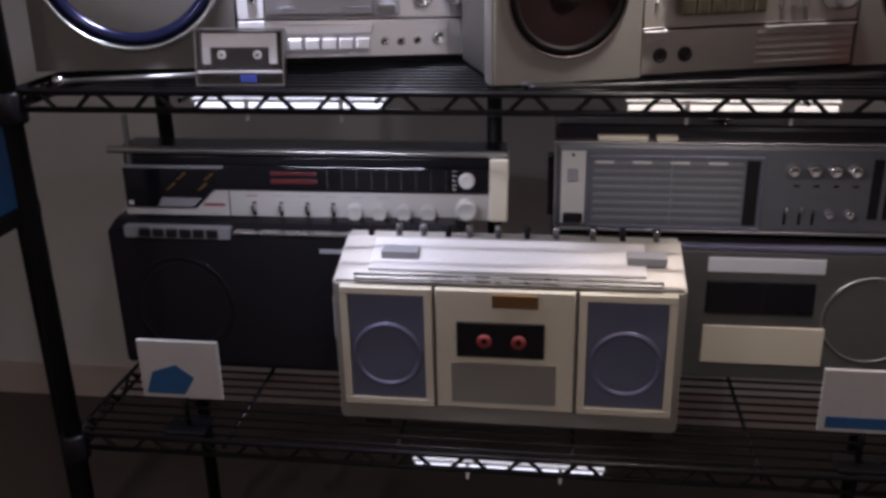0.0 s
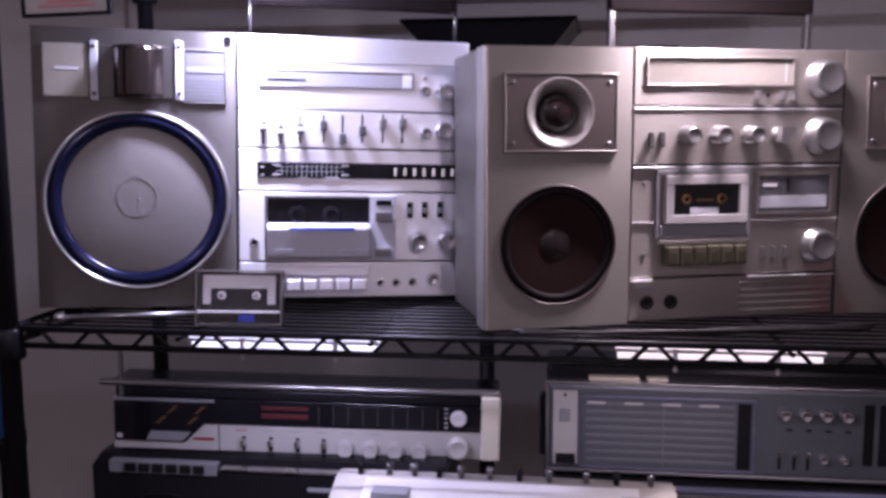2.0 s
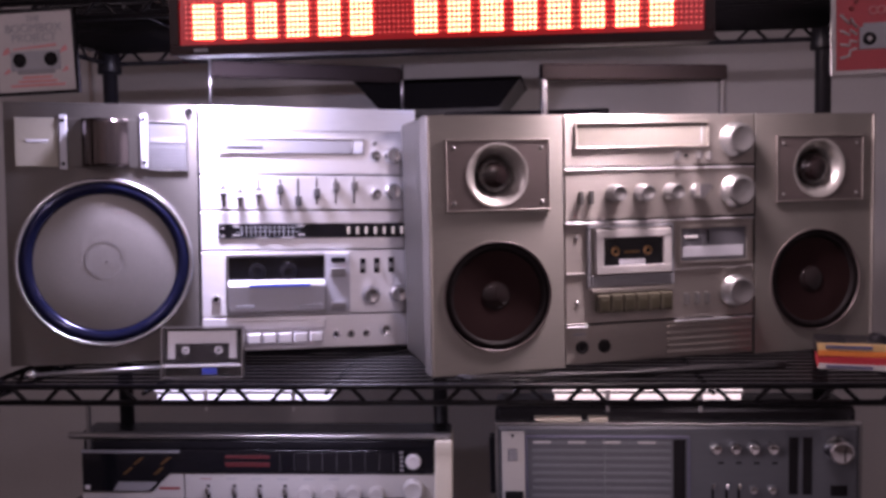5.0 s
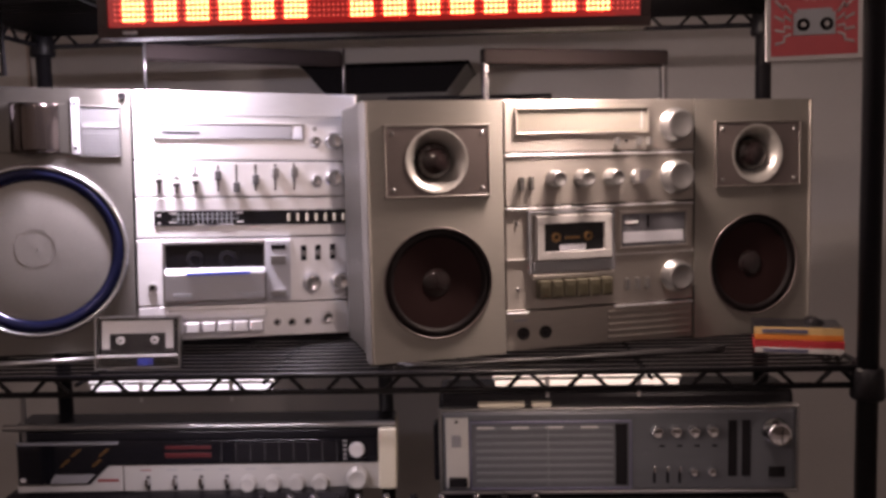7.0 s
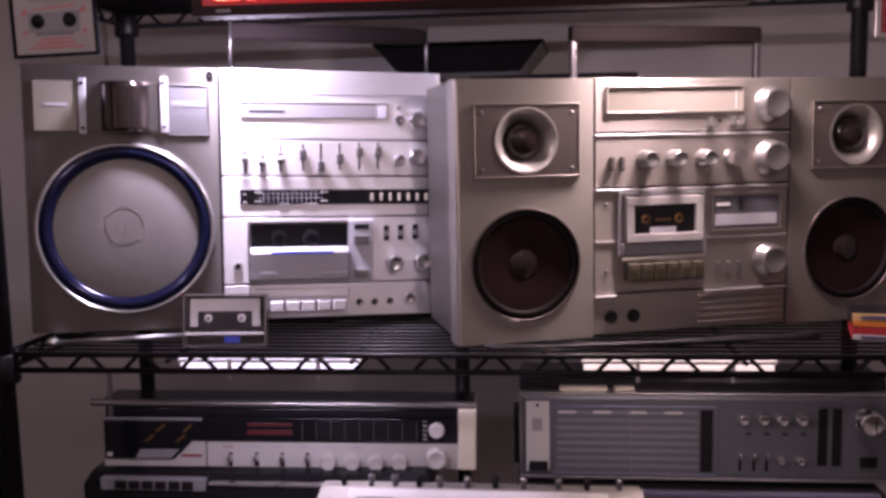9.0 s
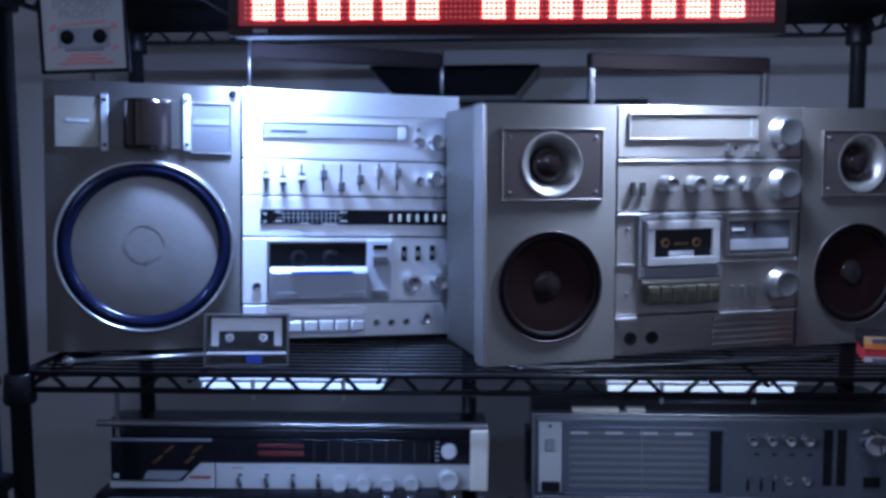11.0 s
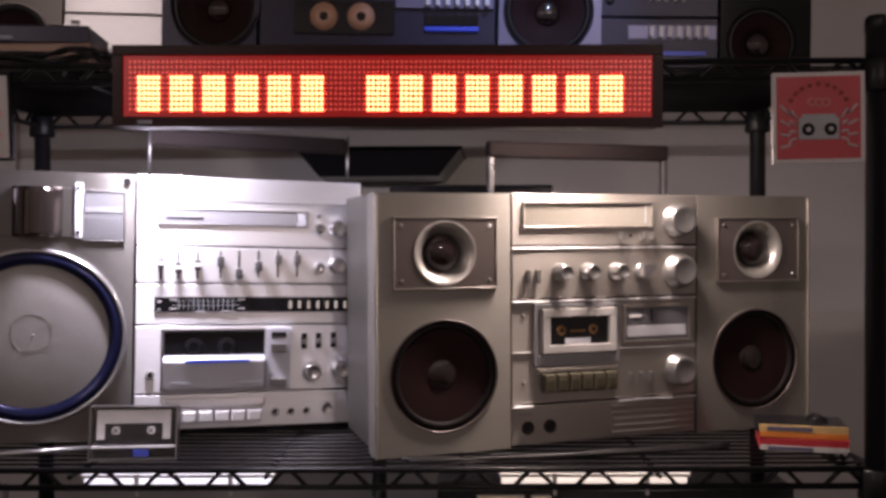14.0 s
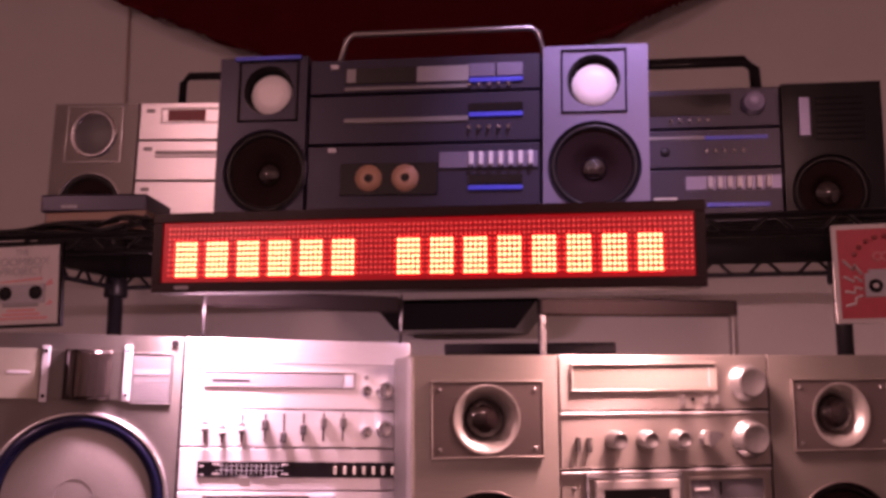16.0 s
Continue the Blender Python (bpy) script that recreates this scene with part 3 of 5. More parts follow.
    for i in range(7):
        x = q(0.328 + i * 0.0128, 0.19)[0]
        box(d, "key", x - 0.0018, x + 0.0018, zc - 0.006, zc + 0.005, -0.004, 0.001, M_CREAM, 0.0006, "pale upright key")
    pn = P["deck_panel"]
    a, b = q(0.161, 0.157), q(0.291, 0.0725)
    frame_ring(pn, "deck_frame", a[0] - 0.004, b[0] + 0.002, b[1], a[1] + 0.003, 0.003, -0.004, 0.003, M_STEEL)
    w = box(pn, "cassette_window", a[0], b[0], a[1] - 0.042, a[1] - 0.001, -0.001, 0.003, M_DARKGLOSS, 0.0006, "dark cassette window")
    for dx in (0.04, 0.085):
        lathe(w, "spool", a[0] + dx, a[1] - 0.022, [(0.006, -0.0018), (0.0125, -0.0018), (0.0125, -0.0005)], M_DARK, "", 24)
    dr = prism(pn, "cassette_door", [(-0.001, b[1] + 0.003), (-0.014, b[1] + 0.004), (-0.018, a[1] - 0.040), (-0.012, a[1] - 0.034), (-0.001, a[1] - 0.034)], a[0], b[0] - 0.001, M_LIGHTPL, "light grey cassette door", 0.0012)
    box(dr, "door_stripe", a[0] + 0.028, b[0] - 0.022, a[1] - 0.0425, a[1] - 0.0385, -0.0192, -0.0165, M_BLUE, 0.0004, "blue stripe")
    box(dr, "door_print", a[0] + 0.010, a[0] + 0.036, b[1] + 0.010, b[1] + 0.014, -0.0162, -0.013, M_PRINTGREY, 0.0002)
    box(dr, "door_print", b[0] - 0.040, b[0] - 0.006, b[1] + 0.011, b[1] + 0.013, -0.0162, -0.013, M_PRINTGREY, 0.0002)
    a, b = q(0.294, 0.157), q(0.326, 0.0725)
    col = box(pn, "counter_column", a[0], b[0], b[1], a[1], -0.006, 0.003, M_LIGHTPL, 0.001, "grey counter column")
    box(col, "counter", a[0] + 0.008, b[0] - 0.007, a[1] - 0.013, a[1] - 0.006, -0.0075, -0.005, M_DARKGLOSS, 0.0004, "dark tape counter")
    box(col, "button", a[0] + 0.007, b[0] - 0.007, a[1] - 0.034, a[1] - 0.022, -0.012, -0.005, M_STEEL, 0.001)
    box(col, "button", a[0] + 0.007, b[0] - 0.007, b[1] + 0.004, b[1] + 0.014, -0.014, -0.005, M_STEEL, 0.001)
    for u in (0.347, 0.367, 0.388):
        a = q(u, 0.136)
        sw = box(pn, "switch_slot", a[0] - 0.004, a[0] + 0.004, a[1] - 0.011, a[1] + 0.011, 0.001, 0.003, M_DARK, 0.0005)
        box(sw, "switch", a[0] - 0.003, a[0] + 0.003, a[1] - 0.004, a[1] + 0.003, -0.006, 0.002, M_STEEL, 0.0008)
    a = q(0.357, 0.094)
    knob(pn, "knob", a[0], a[1], 0.0125, 0.018, M_CHROME, "chrome level knob", 0.002)
    a = q(0.396, 0.094)
    knob(pn, "knob", a[0], a[1], 0.0125, 0.018, M_CHROME, "chrome level knob", 0.002)
    a = q(0.142, 0.098)
    jack(pn, a[0], a[1], 0.006, 0.001)
    pn = P["key_panel"]
    a, b = q(0.178, 0.067), q(0.291, 0.034)
    box(pn, "key_ledge", a[0] - 0.02, b[0], a[1] - 0.014, a[1] - 0.002, -0.008, 0.003, M_PANEL, 0.002, "polished ledge")
    for i in range(6):
        x0 = a[0] - 0.018 + i * 0.0222
        box(pn, "transport_key", x0, x0 + 0.0205, a[1] - 0.034, a[1] - 0.018, -0.016, 0.003, M_PANEL, 0.0025, "silver piano key")
    for u, v in ((0.306, 0.039), (0.327, 0.038), (0.349, 0.038)):
        a = q(u, v)
        jack(pn, a[0], a[1], 0.0055, 0.001)
    a = q(0.376, 0.042)
    knob(pn, "knob", a[0], a[1], 0.008, 0.012, M_CHROME, "chrome knob", 0.002)
    # carrying handle and folded aerial
    for u in (0.122, 0.415):
        tube(t, "handle_arm", [(u, 0.09, ZT - 0.004), (u, 0.09, ZT + 0.078)], 0.0024, M_ARM, "dull chrome handle arm")
    prism(t, "handle_grip", [(0.083, ZT + 0.050), (0.083, ZT + 0.073), (0.099, ZT + 0.076), (0.099, ZT + 0.050)], 0.124, 0.413, M_GRIP, "dark padded handle grip", 0.003)
    return t


boombox_round_grille()


def horn_tweeter(parent, x0, x1, z0, z1, cx, cz, r):
    pl = face_with_holes(parent, "tweeter_plate", x0, x1, z0, z1, [(cx, cz, r)], -0.003, 0.004, M_TWPLATE, "square tweeter plate", 40)
    frame_ring(pl, "plate_rim", x0, x1, z0, z1, 0.0022, -0.0045, -0.0028, M_CHAMP2, "raised metal rim")
    lathe(pl, "horn", cx, cz, [(r * 1.02, -0.004), (r * 0.96, -0.0045), (r * 0.84, 0.001), (r * 0.70, 0.007), (r * 0.60, 0.014), (r * 0.57, 0.019)], M_HORN, "satin chrome flared horn", 40)
    lathe(pl, "tweeter_dome", cx, cz, [(r * 0.60, 0.0185), (r * 0.585, 0.012), (r * 0.50, 0.005), (r * 0.30, 0.0005), (0, -0.001)], M_CAP, "glossy dark dome", 32)
    for dx, dz in ((x0 + 0.011, z0 + 0.011), (x1 - 0.011, z0 + 0.011), (x0 + 0.011, z1 - 0.011), (x1 - 0.011, z1 - 0.011)):
        lathe(pl, "screw", dx, dz, [(0, -0.0045), (0.002, -0.0045), (0.0026, -0.003)], M_STEEL, "", 12)


def boombox_two_woofers():
    t = thing("boombox", "champagne-silver boombox with two dark woofers and square tweeters", "boombox", 0.061, 0.038, 1.180, 18.5, "boomboxes on the rack")
    W, H, D = 0.660, 0.341, 0.178
    box(t, "body", 0.002, W - 0.002, 0.008, H, 0.034, D, M_SPK, 0.004, "brushed grey cabinet")
    for x in (0.05, W - 0.05):
        box(t, "foot", x - 0.015, x + 0.015, 0.0, 0.009, 0.03, 0.15, M_RUBBER, 0.002)
    for k, (x0, x1, cw, tx0, tx1, tcx) in enumerate(((0.0, 0.184, 0.0925, 0.024, 0.165, 0.093), (0.469, W, 0.566, 0.500, 0.640, 0.568))):
        p = face_with_holes(t, "speaker_panel", x0, x1, 0.004, H, [(cw, 0.105, 0.0725), (tcx, 0.2635, 0.043)], 0.0, 0.036, M_CHAMP, "champagne aluminium speaker panel")
        box(p, "panel_edge", x0 if k == 0 else x1 - 0.004, x0 + 0.004 if k == 0 else x1, 0.006, H - 0.002, -0.0035, 0.001, M_CHAMP2, 0.0015, "polished edge")
        woofer(p, cw, 0.105, 0.0712, trim=M_TWPLATE, trim_w=0.035, cap=0.27, depth=0.012, surround=M_SURROUND)
        horn_tweeter(p, tx0, tx1, 0.217, 0.310, tcx, 0.2635, 0.041)
    X0, X1 = 0.186, 0.4675
    bands = [("tuner_panel", 0.272, H, 0.0), ("tone_panel", 0.201, 0.2695, 0.0), ("deck_panel", 0.061, 0.1985, 0.002), ("jack_panel", 0.006, 0.0585, 0.004)]
    P = {}
    for nm, z0, z1, y in bands:
        P[nm] = box(t, nm, X0, X1, z0, z1, y, 0.036, M_CHAMP2, 0.0016, "satin champagne control panel")
    # brighter strips imitate the lamp's highlight along each module's top edge
    for nm, z in (("tone_panel", 0.2680), ("deck_panel", 0.1970), ("jack_panel", 0.0575)):
        for x0, x1 in ((X0 + 0.001, 0.2165), (0.3445, X1 - 0.001)) if nm == "jack_panel" else ((X0 + 0.001, X1 - 0.001),):
            box(P[nm], "edge_highlight", x0, x1, z - 0.0012, z + 0.0014, -0.0022, 0.003, M_PANEL, 0.0008, "bright strip added as the top edge's highlight")
    pn = P["tuner_panel"]
    frame_ring(pn, "dial_frame", 0.201, 0.397, 0.2955, 0.331, 0.0025, -0.004, 0.001, M_CHAMP2, "bevelled dial frame")
    d = box(pn, "tuning_dial", 0.204, 0.3945, 0.298, 0.3285, -0.001, 0.001, M_DIAL, 0.0004, "pale tuning dial behind glass")
    box(d, "dial_pointer", 0.385, 0.3866, 0.300, 0.327, -0.0016, 0.0, M_PRINTGREY, 0.0002)
    for x in (0.347, 0.380, 0.395):
        box(pn, "toggle", x - 0.0025, x + 0.0025, 0.279, 0.290, -0.010, 0.001, M_STEEL, 0.001, "small steel toggle")
    lathe(pn, "indicator", 0.363, 0.285, [(0, -0.0015), (0.002, -0.0015), (0.0025, 0.0)], M_DARK, "", 12)
    knob(pn, "tuning_knob", 0.437, 0.306, 0.0225, 0.019, M_STEEL, "large satin steel knob")
    pn = P["tone_panel"]
    knob(pn, "volume_knob", 0.438, 0.235, 0.0225, 0.019, M_STEEL, "large satin steel knob")
    for x in (0.208, 0.222):
        box(pn, "toggle", x - 0.0025, x + 0.0025, 0.222, 0.240, -0.008, 0.001, M_STEEL, 0.001, "small steel toggle")
    for x in (0.256, 0.297, 0.340):
        knob(pn, "tone_knob", x, 0.236, 0.0115, 0.022, M_STEEL, "round steel knob")
    kb = knob(pn, "selector_knob", 0.379, 0.236, 0.010, 0.010, M_STEEL, "pointer knob")
    slab(kb, "pointer", [(0.371, 0.230), (0.376, 0.225), (0.392, 0.242), (0.387, 0.246), (0.372, 0.245)], -0.022, -0.008, M_CHROME, "bright pointer", 0.001)
    pn = P["deck_panel"]
    frame_ring(pn, "deck_frame", 0.217, 0.344, 0.110, 0.194, 0.0045, -0.003, 0.003, M_GREYPL, "grey deck surround")
    door = frame_ring(pn, "cassette_door", 0.228, 0.337, 0.128, 0.187, 0.0105, -0.008, 0.003, M_PAPER, "silver-white cassette door frame")
    w = box(door, "cassette_window", 0.238, 0.327, 0.138, 0.177, -0.002, 0.0025, M_DARKGLOSS, 0.0005, "dark cassette window")
    for x in (0.257, 0.304):
        lathe(w, "spool", x, 0.158, [(0.003, -0.0032), (0.0065, -0.0032), (0.0065, -0.0018)], M_GOLD, "brass-coloured spool", 20)
    box(w, "tape_label", 0.262, 0.30, 0.1395, 0.147, -0.003, -0.001, M_LIGHTPL, 0.0004)
    # the glint on the tape is a brass-coloured bar
    box(w, "tape_glint", 0.27, 0.292, 0.155, 0.158, -0.003, -0.001, M_GOLD, 0.0004)
    box(pn, "deck_sill", 0.222, 0.340, 0.112, 0.126, -0.0045, 0.003, M_GREYPL, 0.001)
    frame_ring(pn, "meter_frame", 0.351, 0.458, 0.136, 0.189, 0.004, -0.002, 0.003, M_CHAMP2)
    m = box(pn, "meter_window", 0.355, 0.454, 0.140, 0.185, 0.0, 0.003, M_METER, 0.0004, "grey-blue level meter window")
    box(m, "meter_scale", 0.357, 0.450, 0.145, 0.160, -0.0008, 0.001, M_LIGHTPL, 0.0003, "bluish meter scale")
    box(m, "meter_lamp", 0.360, 0.380, 0.1715, 0.175, -0.0012, 0.001, M_WHITE, 0.0003)
    box(m, "meter_pointer", 0.394, 0.3965, 0.166, 0.182, -0.0012, 0.001, M_DARK, 0.0002)
    # pale raised strips draw the bright highlight lines across the deck panel
    box(pn, "panel_line", X0 + 0.001, 0.2165, 0.1285, 0.1305, -0.0004, 0.003, M_PAPER, 0.0004)
    box(pn, "panel_line", 0.3445, X1 - 0.001, 0.1285, 0.1305, -0.0004, 0.003, M_PAPER, 0.0004)
    lathe(pn, "indicator", 0.203, 0.178, [(0, 0.0), (0.002, 0.0), (0.003, 0.002)], M_STEEL, "", 12)
    lathe(pn, "indicator", 0.203, 0.090, [(0, 0.0), (0.002, 0.0), (0.003, 0.002)], M_STEEL, "", 12)
    box(pn, "key_shelf", 0.222, 0.342, 0.103, 0.108, -0.006, 0.003, M_CHAMP2, 0.001, "ledge over the keys")
    for i in range(6):
        x0 = 0.2285 + i * 0.0182
        k = box(pn, "transport_key", x0, x0 + 0.0168, 0.076, 0.101, -0.013, 0.003, M_OLIVE, 0.0025, "yellowed olive piano key")
        box(k, "key_face", x0 + 0.003, x0 + 0.0138, 0.080, 0.094, -0.0136, -0.012, M_KEYIN, 0.0006, "dull olive key inlay")
    knob(pn, "level_knob", 0.438, 0.096, 0.0215, 0.019, M_STEEL, "large satin steel knob")
    for x in (0.362, 0.378, 0.393):
        box(pn, "toggle", x - 0.0022, x + 0.0022, 0.080, 0.096, -0.008, 0.003, M_STEEL, 0.001, "small steel toggle")
    pn = P["jack_panel"]
    jack(pn, 0.210, 0.029, 0.0086, 0.003, M_RUBBER)
    jack(pn, 0.242, 0.029, 0.0086, 0.003, M_RUBBER)
    box(pn, "jack_legend", 0.197, 0.216, 0.0455, 0.0485, 0.0034, 0.005, M_PRINTGREY, 0.0002)
    for i in range(5):
        box(pn, "vent_rib", 0.335, 0.464, 0.012 + i * 0.0088, 0.0165 + i * 0.0088, 0.0, 0.005, M_CHAMP2, 0.0015, "horizontal rib")
    # squared carrying handle
    for x in (0.199, 0.483):
        box(t, "handle_arm", x - 0.0045, x + 0.0045, H - 0.03, H + 0.079, 0.105, 0.117, M_ARM, 0.002, "dull steel handle arm")
    box(t, "handle_grip", 0.194, 0.488, H + 0.057, H + 0.081, 0.102, 0.120, M_GRIP, 0.004, "dark ribbed handle grip")
    return t


boombox_two_woofers()


# ---- LED message sign hung on the upper shelf ----
def led_sign():
    t = thing("led_message_sign", "dark LED message sign with glowing red-orange dot blocks", "LED sign", -0.234, -0.046, 1.597, 8)
    t.matrix_world = pose(-0.235, -0.044, 1.5945, 0, 0.6, -1.2)
    W, H = 0.635, 0.0945
    box(t, "housing", 0.0, W, 0.0, H, 0.003, 0.035, M_SIGN, 0.006, "dark red-brown housing")
    frame_ring(t, "bezel", 0.0, W, 0.0, H, 0.012, -0.003, 0.006, M_SIGN, "dark bezel")
    face = box(t, "glow_face", 0.011, W - 0.011, 0.011, H - 0.011, 0.0, 0.004, M_SIGNFACE, 0.0004, "dark red face with added glow around the dots")
    box(t, "badge", 0.030, 0.047, 0.0035, 0.0075, -0.0036, -0.002, M_PRINTGREY, 0.0003)
    for x in (0.14, 0.52):
        box(t, "hanger", x - 0.008, x + 0.008, H - 0.01, H + 0.004, 0.030, 0.062, M_BLACK, 0.001)
    pitch, rise = 0.00545, 0.0061
    lit = set()
    col = 2
    cells = []
    for k in range(15):
        if k != 6:
            cells.append([(col + c, r) for c in range(5) for r in range(7)])
            lit.update(cells[-1])
        col += 7
    def dot(bm, c, r, rad, y):
        x, z = 0.0205 + c * pitch, 0.0205 + r * rise
        a = [bm.verts.new((x + rad * math.cos(i * math.pi / 3), y, z + rad * math.sin(i * math.pi / 3))) for i in range(6)]
        b = [bm.verts.new((x + rad * math.cos(i * math.pi / 3), 0.0002, z + rad * math.sin(i * math.pi / 3))) for i in range(6)]
        bm.faces.new(a[::-1])
        for i in range(6):
            bm.faces.new((a[i], a[(i + 1) % 6], b[(i + 1) % 6], b[i]))
    for cell in cells:
        bm = bmesh.new()
        for c, r in cell:
            dot(bm, c, r, 0.0023, -0.0016)
        tagged(part("lit_character", bm, M_LIT, face, "block of lit dots"), kind="stuff")
    bm = bmesh.new()
    for c in range(111):
        for r in range(10):
            if (c, r) not in lit:
                dot(bm, c, r, 0.0014, -0.0008)
    tagged(part("unlit_dots", bm, M_UNLIT, face, "grid of unlit dots with a faint added glow"), kind="stuff")
    return t


led_sign()


# ---- boomboxes on the upper shelf ----
def boombox_slate():
    t = thing("boombox", "dark slate boombox with stacked decks and round tweeters", "boombox", -0.231, 0.118, 1.672, 0, "boomboxes on the rack")
    t.matrix_world = pose(-0.231, 0.118, 1.672, 0, 1.2, 0)
    H = 0.269
    # right panel takes the paler slate, so its colour carries the light on it
    for x0, x1, cx, m in ((0.0, 0.127, 0.0715, M_SLATE), (0.452, 0.589, 0.5185, M_SLATE2)):
        box(t, "speaker_cabinet", x0 + 0.002, x1 - 0.002, 0.006, H, 0.034, 0.17, M_SLATE, 0.004)
        p = face_with_holes(t, "speaker_panel", x0, x1, 0.004, H, [(cx, 0.105, 0.060), (cx, 0.221, 0.035)], 0.0, 0.036, m, "slate speaker panel, the right one coloured paler as if lit")
        woofer(p, cx, 0.105, 0.058, M_WOOF, M_SLATE, 0.05, 0.30)
        frame_ring(p, "tweeter_frame", cx - 0.043, cx + 0.043, 0.176, 0.2635, 0.0025, -0.003, 0.001, M_DARK, "thin dark square outline")
        lathe(p, "tweeter_cup", cx, 0.221, [(0.035, -0.001), (0.033, 0.006), (0.030, 0.016), (0, 0.016)], M_DARK, "dark tweeter cup", 32)
        lathe(p, "tweeter_cone", cx + 0.001, 0.2175, [(0.0300, 0.0155), (0.0285, 0.011), (0.014, 0.009), (0, 0.0085)], M_WHITE, "pale tweeter cone", 32)
    # reflection along the left top edge, built as a blue strip
    box(t, "blue_reflection", 0.022, 0.118, 0.2640, 0.2700, -0.0035, 0.001, M_BLUE, 0.0008, "blue strip painted in as a reflection")
    box(t, "centre_cabinet", 0.129, 0.450, 0.006, H - 0.004, 0.02, 0.16, M_SLATE, 0.004)
    for z0, z1 in ((0.213, 0.262), (0.142, 0.210), (0.006, 0.139)):
        d = box(t, "deck", 0.131, 0.448, z0, z1, 0.002, 0.021, M_SLATE, 0.0015, "slate deck unit")
        zt = z1 - 0.012
        if z1 > 0.15:
            box(d, "silver_strip", 0.181, 0.352, zt - 0.034 if z1 > 0.22 else zt - 0.028, zt - 0.029 if z1 > 0.22 else zt - 0.021, -0.001, 0.004, M_PERF, 0.0006)
            if z1 > 0.22:
                w = box(d, "display_window", 0.181, 0.280, zt - 0.024, zt - 0.002, 0.0, 0.004, M_DARKGLOSS, 0.0005)
                box(w, "display_edge", 0.183, 0.196, zt - 0.022, zt - 0.003, -0.001, 0.002, M_GREYPL, 0.0004)
                for i in range(2):
                    box(d, "button", 0.353 + i * 0.037, 0.388 + i * 0.037, zt - 0.020, zt - 0.001, -0.003, 0.004, M_SLATE2, 0.001)
                box(d, "display_right", 0.281, 0.352, zt - 0.024, zt - 0.002, 0.0, 0.004, M_GREYPL, 0.0005)
            else:
                box(d, "dark_slot", 0.353, 0.425, zt - 0.016, zt - 0.004, -0.001, 0.004, M_DARKGLOSS, 0.0005)
            bz = zt - 0.027 if z1 > 0.22 else zt - 0.023
            box(d, "blue_line", 0.353, 0.425, bz, bz + 0.006, -0.002, 0.004, M_BLUE, 0.0008, "blue line")
            for i in range(5):
                lathe(d, "button", 0.354 + i * 0.0132, z0 + 0.006 if z1 > 0.22 else z0 + 0.018, [(0, -0.006), (0.0024, -0.006), (0.003, 0.003)], M_CHROME, "tiny chrome button", 12)
        else:
            for i in range(7):
                box(d, "transport_key", 0.3545 + i * 0.0131, 0.3605 + i * 0.0131, 0.107, 0.1255, -0.010, 0.003, M_LIGHTPL, 0.0015, "pale upright key")
            box(d, "key_plate", 0.314, 0.445, 0.105, 0.127, -0.002, 0.003, M_SLATE2, 0.0008)
            w = box(d, "cassette_window", 0.178, 0.312, 0.070, 0.114, -0.001, 0.003, M_DARKGLOSS, 0.0006, "dark cassette window")
            for x in (0.218, 0.268):
                lathe(w, "spool", x, 0.093, [(0.006, -0.0025), (0.0185, -0.0025), (0.0185, -0.0008)], M_PEACH, "peach-coloured tape spool", 24)
            box(d, "dark_slot", 0.353, 0.425, 0.083, 0.096, -0.001, 0.003, M_DARKGLOSS, 0.0005)
            box(d, "blue_line", 0.353, 0.425, 0.075, 0.081, -0.002, 0.003, M_BLUE, 0.0008, "blue line")
            for i in range(5):
                lathe(d, "button", 0.354 + i * 0.0132, 0.045, [(0, -0.006), (0.0024, -0.006), (0.003, 0.003)], M_CHROME, "tiny chrome button", 12)
    for z in (0.248, 0.13):
        box(t, "latch", 0.160, 0.171, z, z + 0.006, -0.001, 0.003, M_LIGHTPL, 0.0006)
    tube(t, "handle", [(0.158, 0.06, H - 0.01), (0.158, 0.055, H + 0.008), (0.168, 0.05, H + 0.040), (0.178, 0.05, H + 0.048), (0.434, 0.05, H + 0.048), (0.444, 0.05, H + 0.040), (0.452, 0.055, H + 0.010), (0.452, 0.06, H - 0.01)], 0.0042, M_STEEL, "bent steel carrying handle", 12)
    return t


boombox_slate()


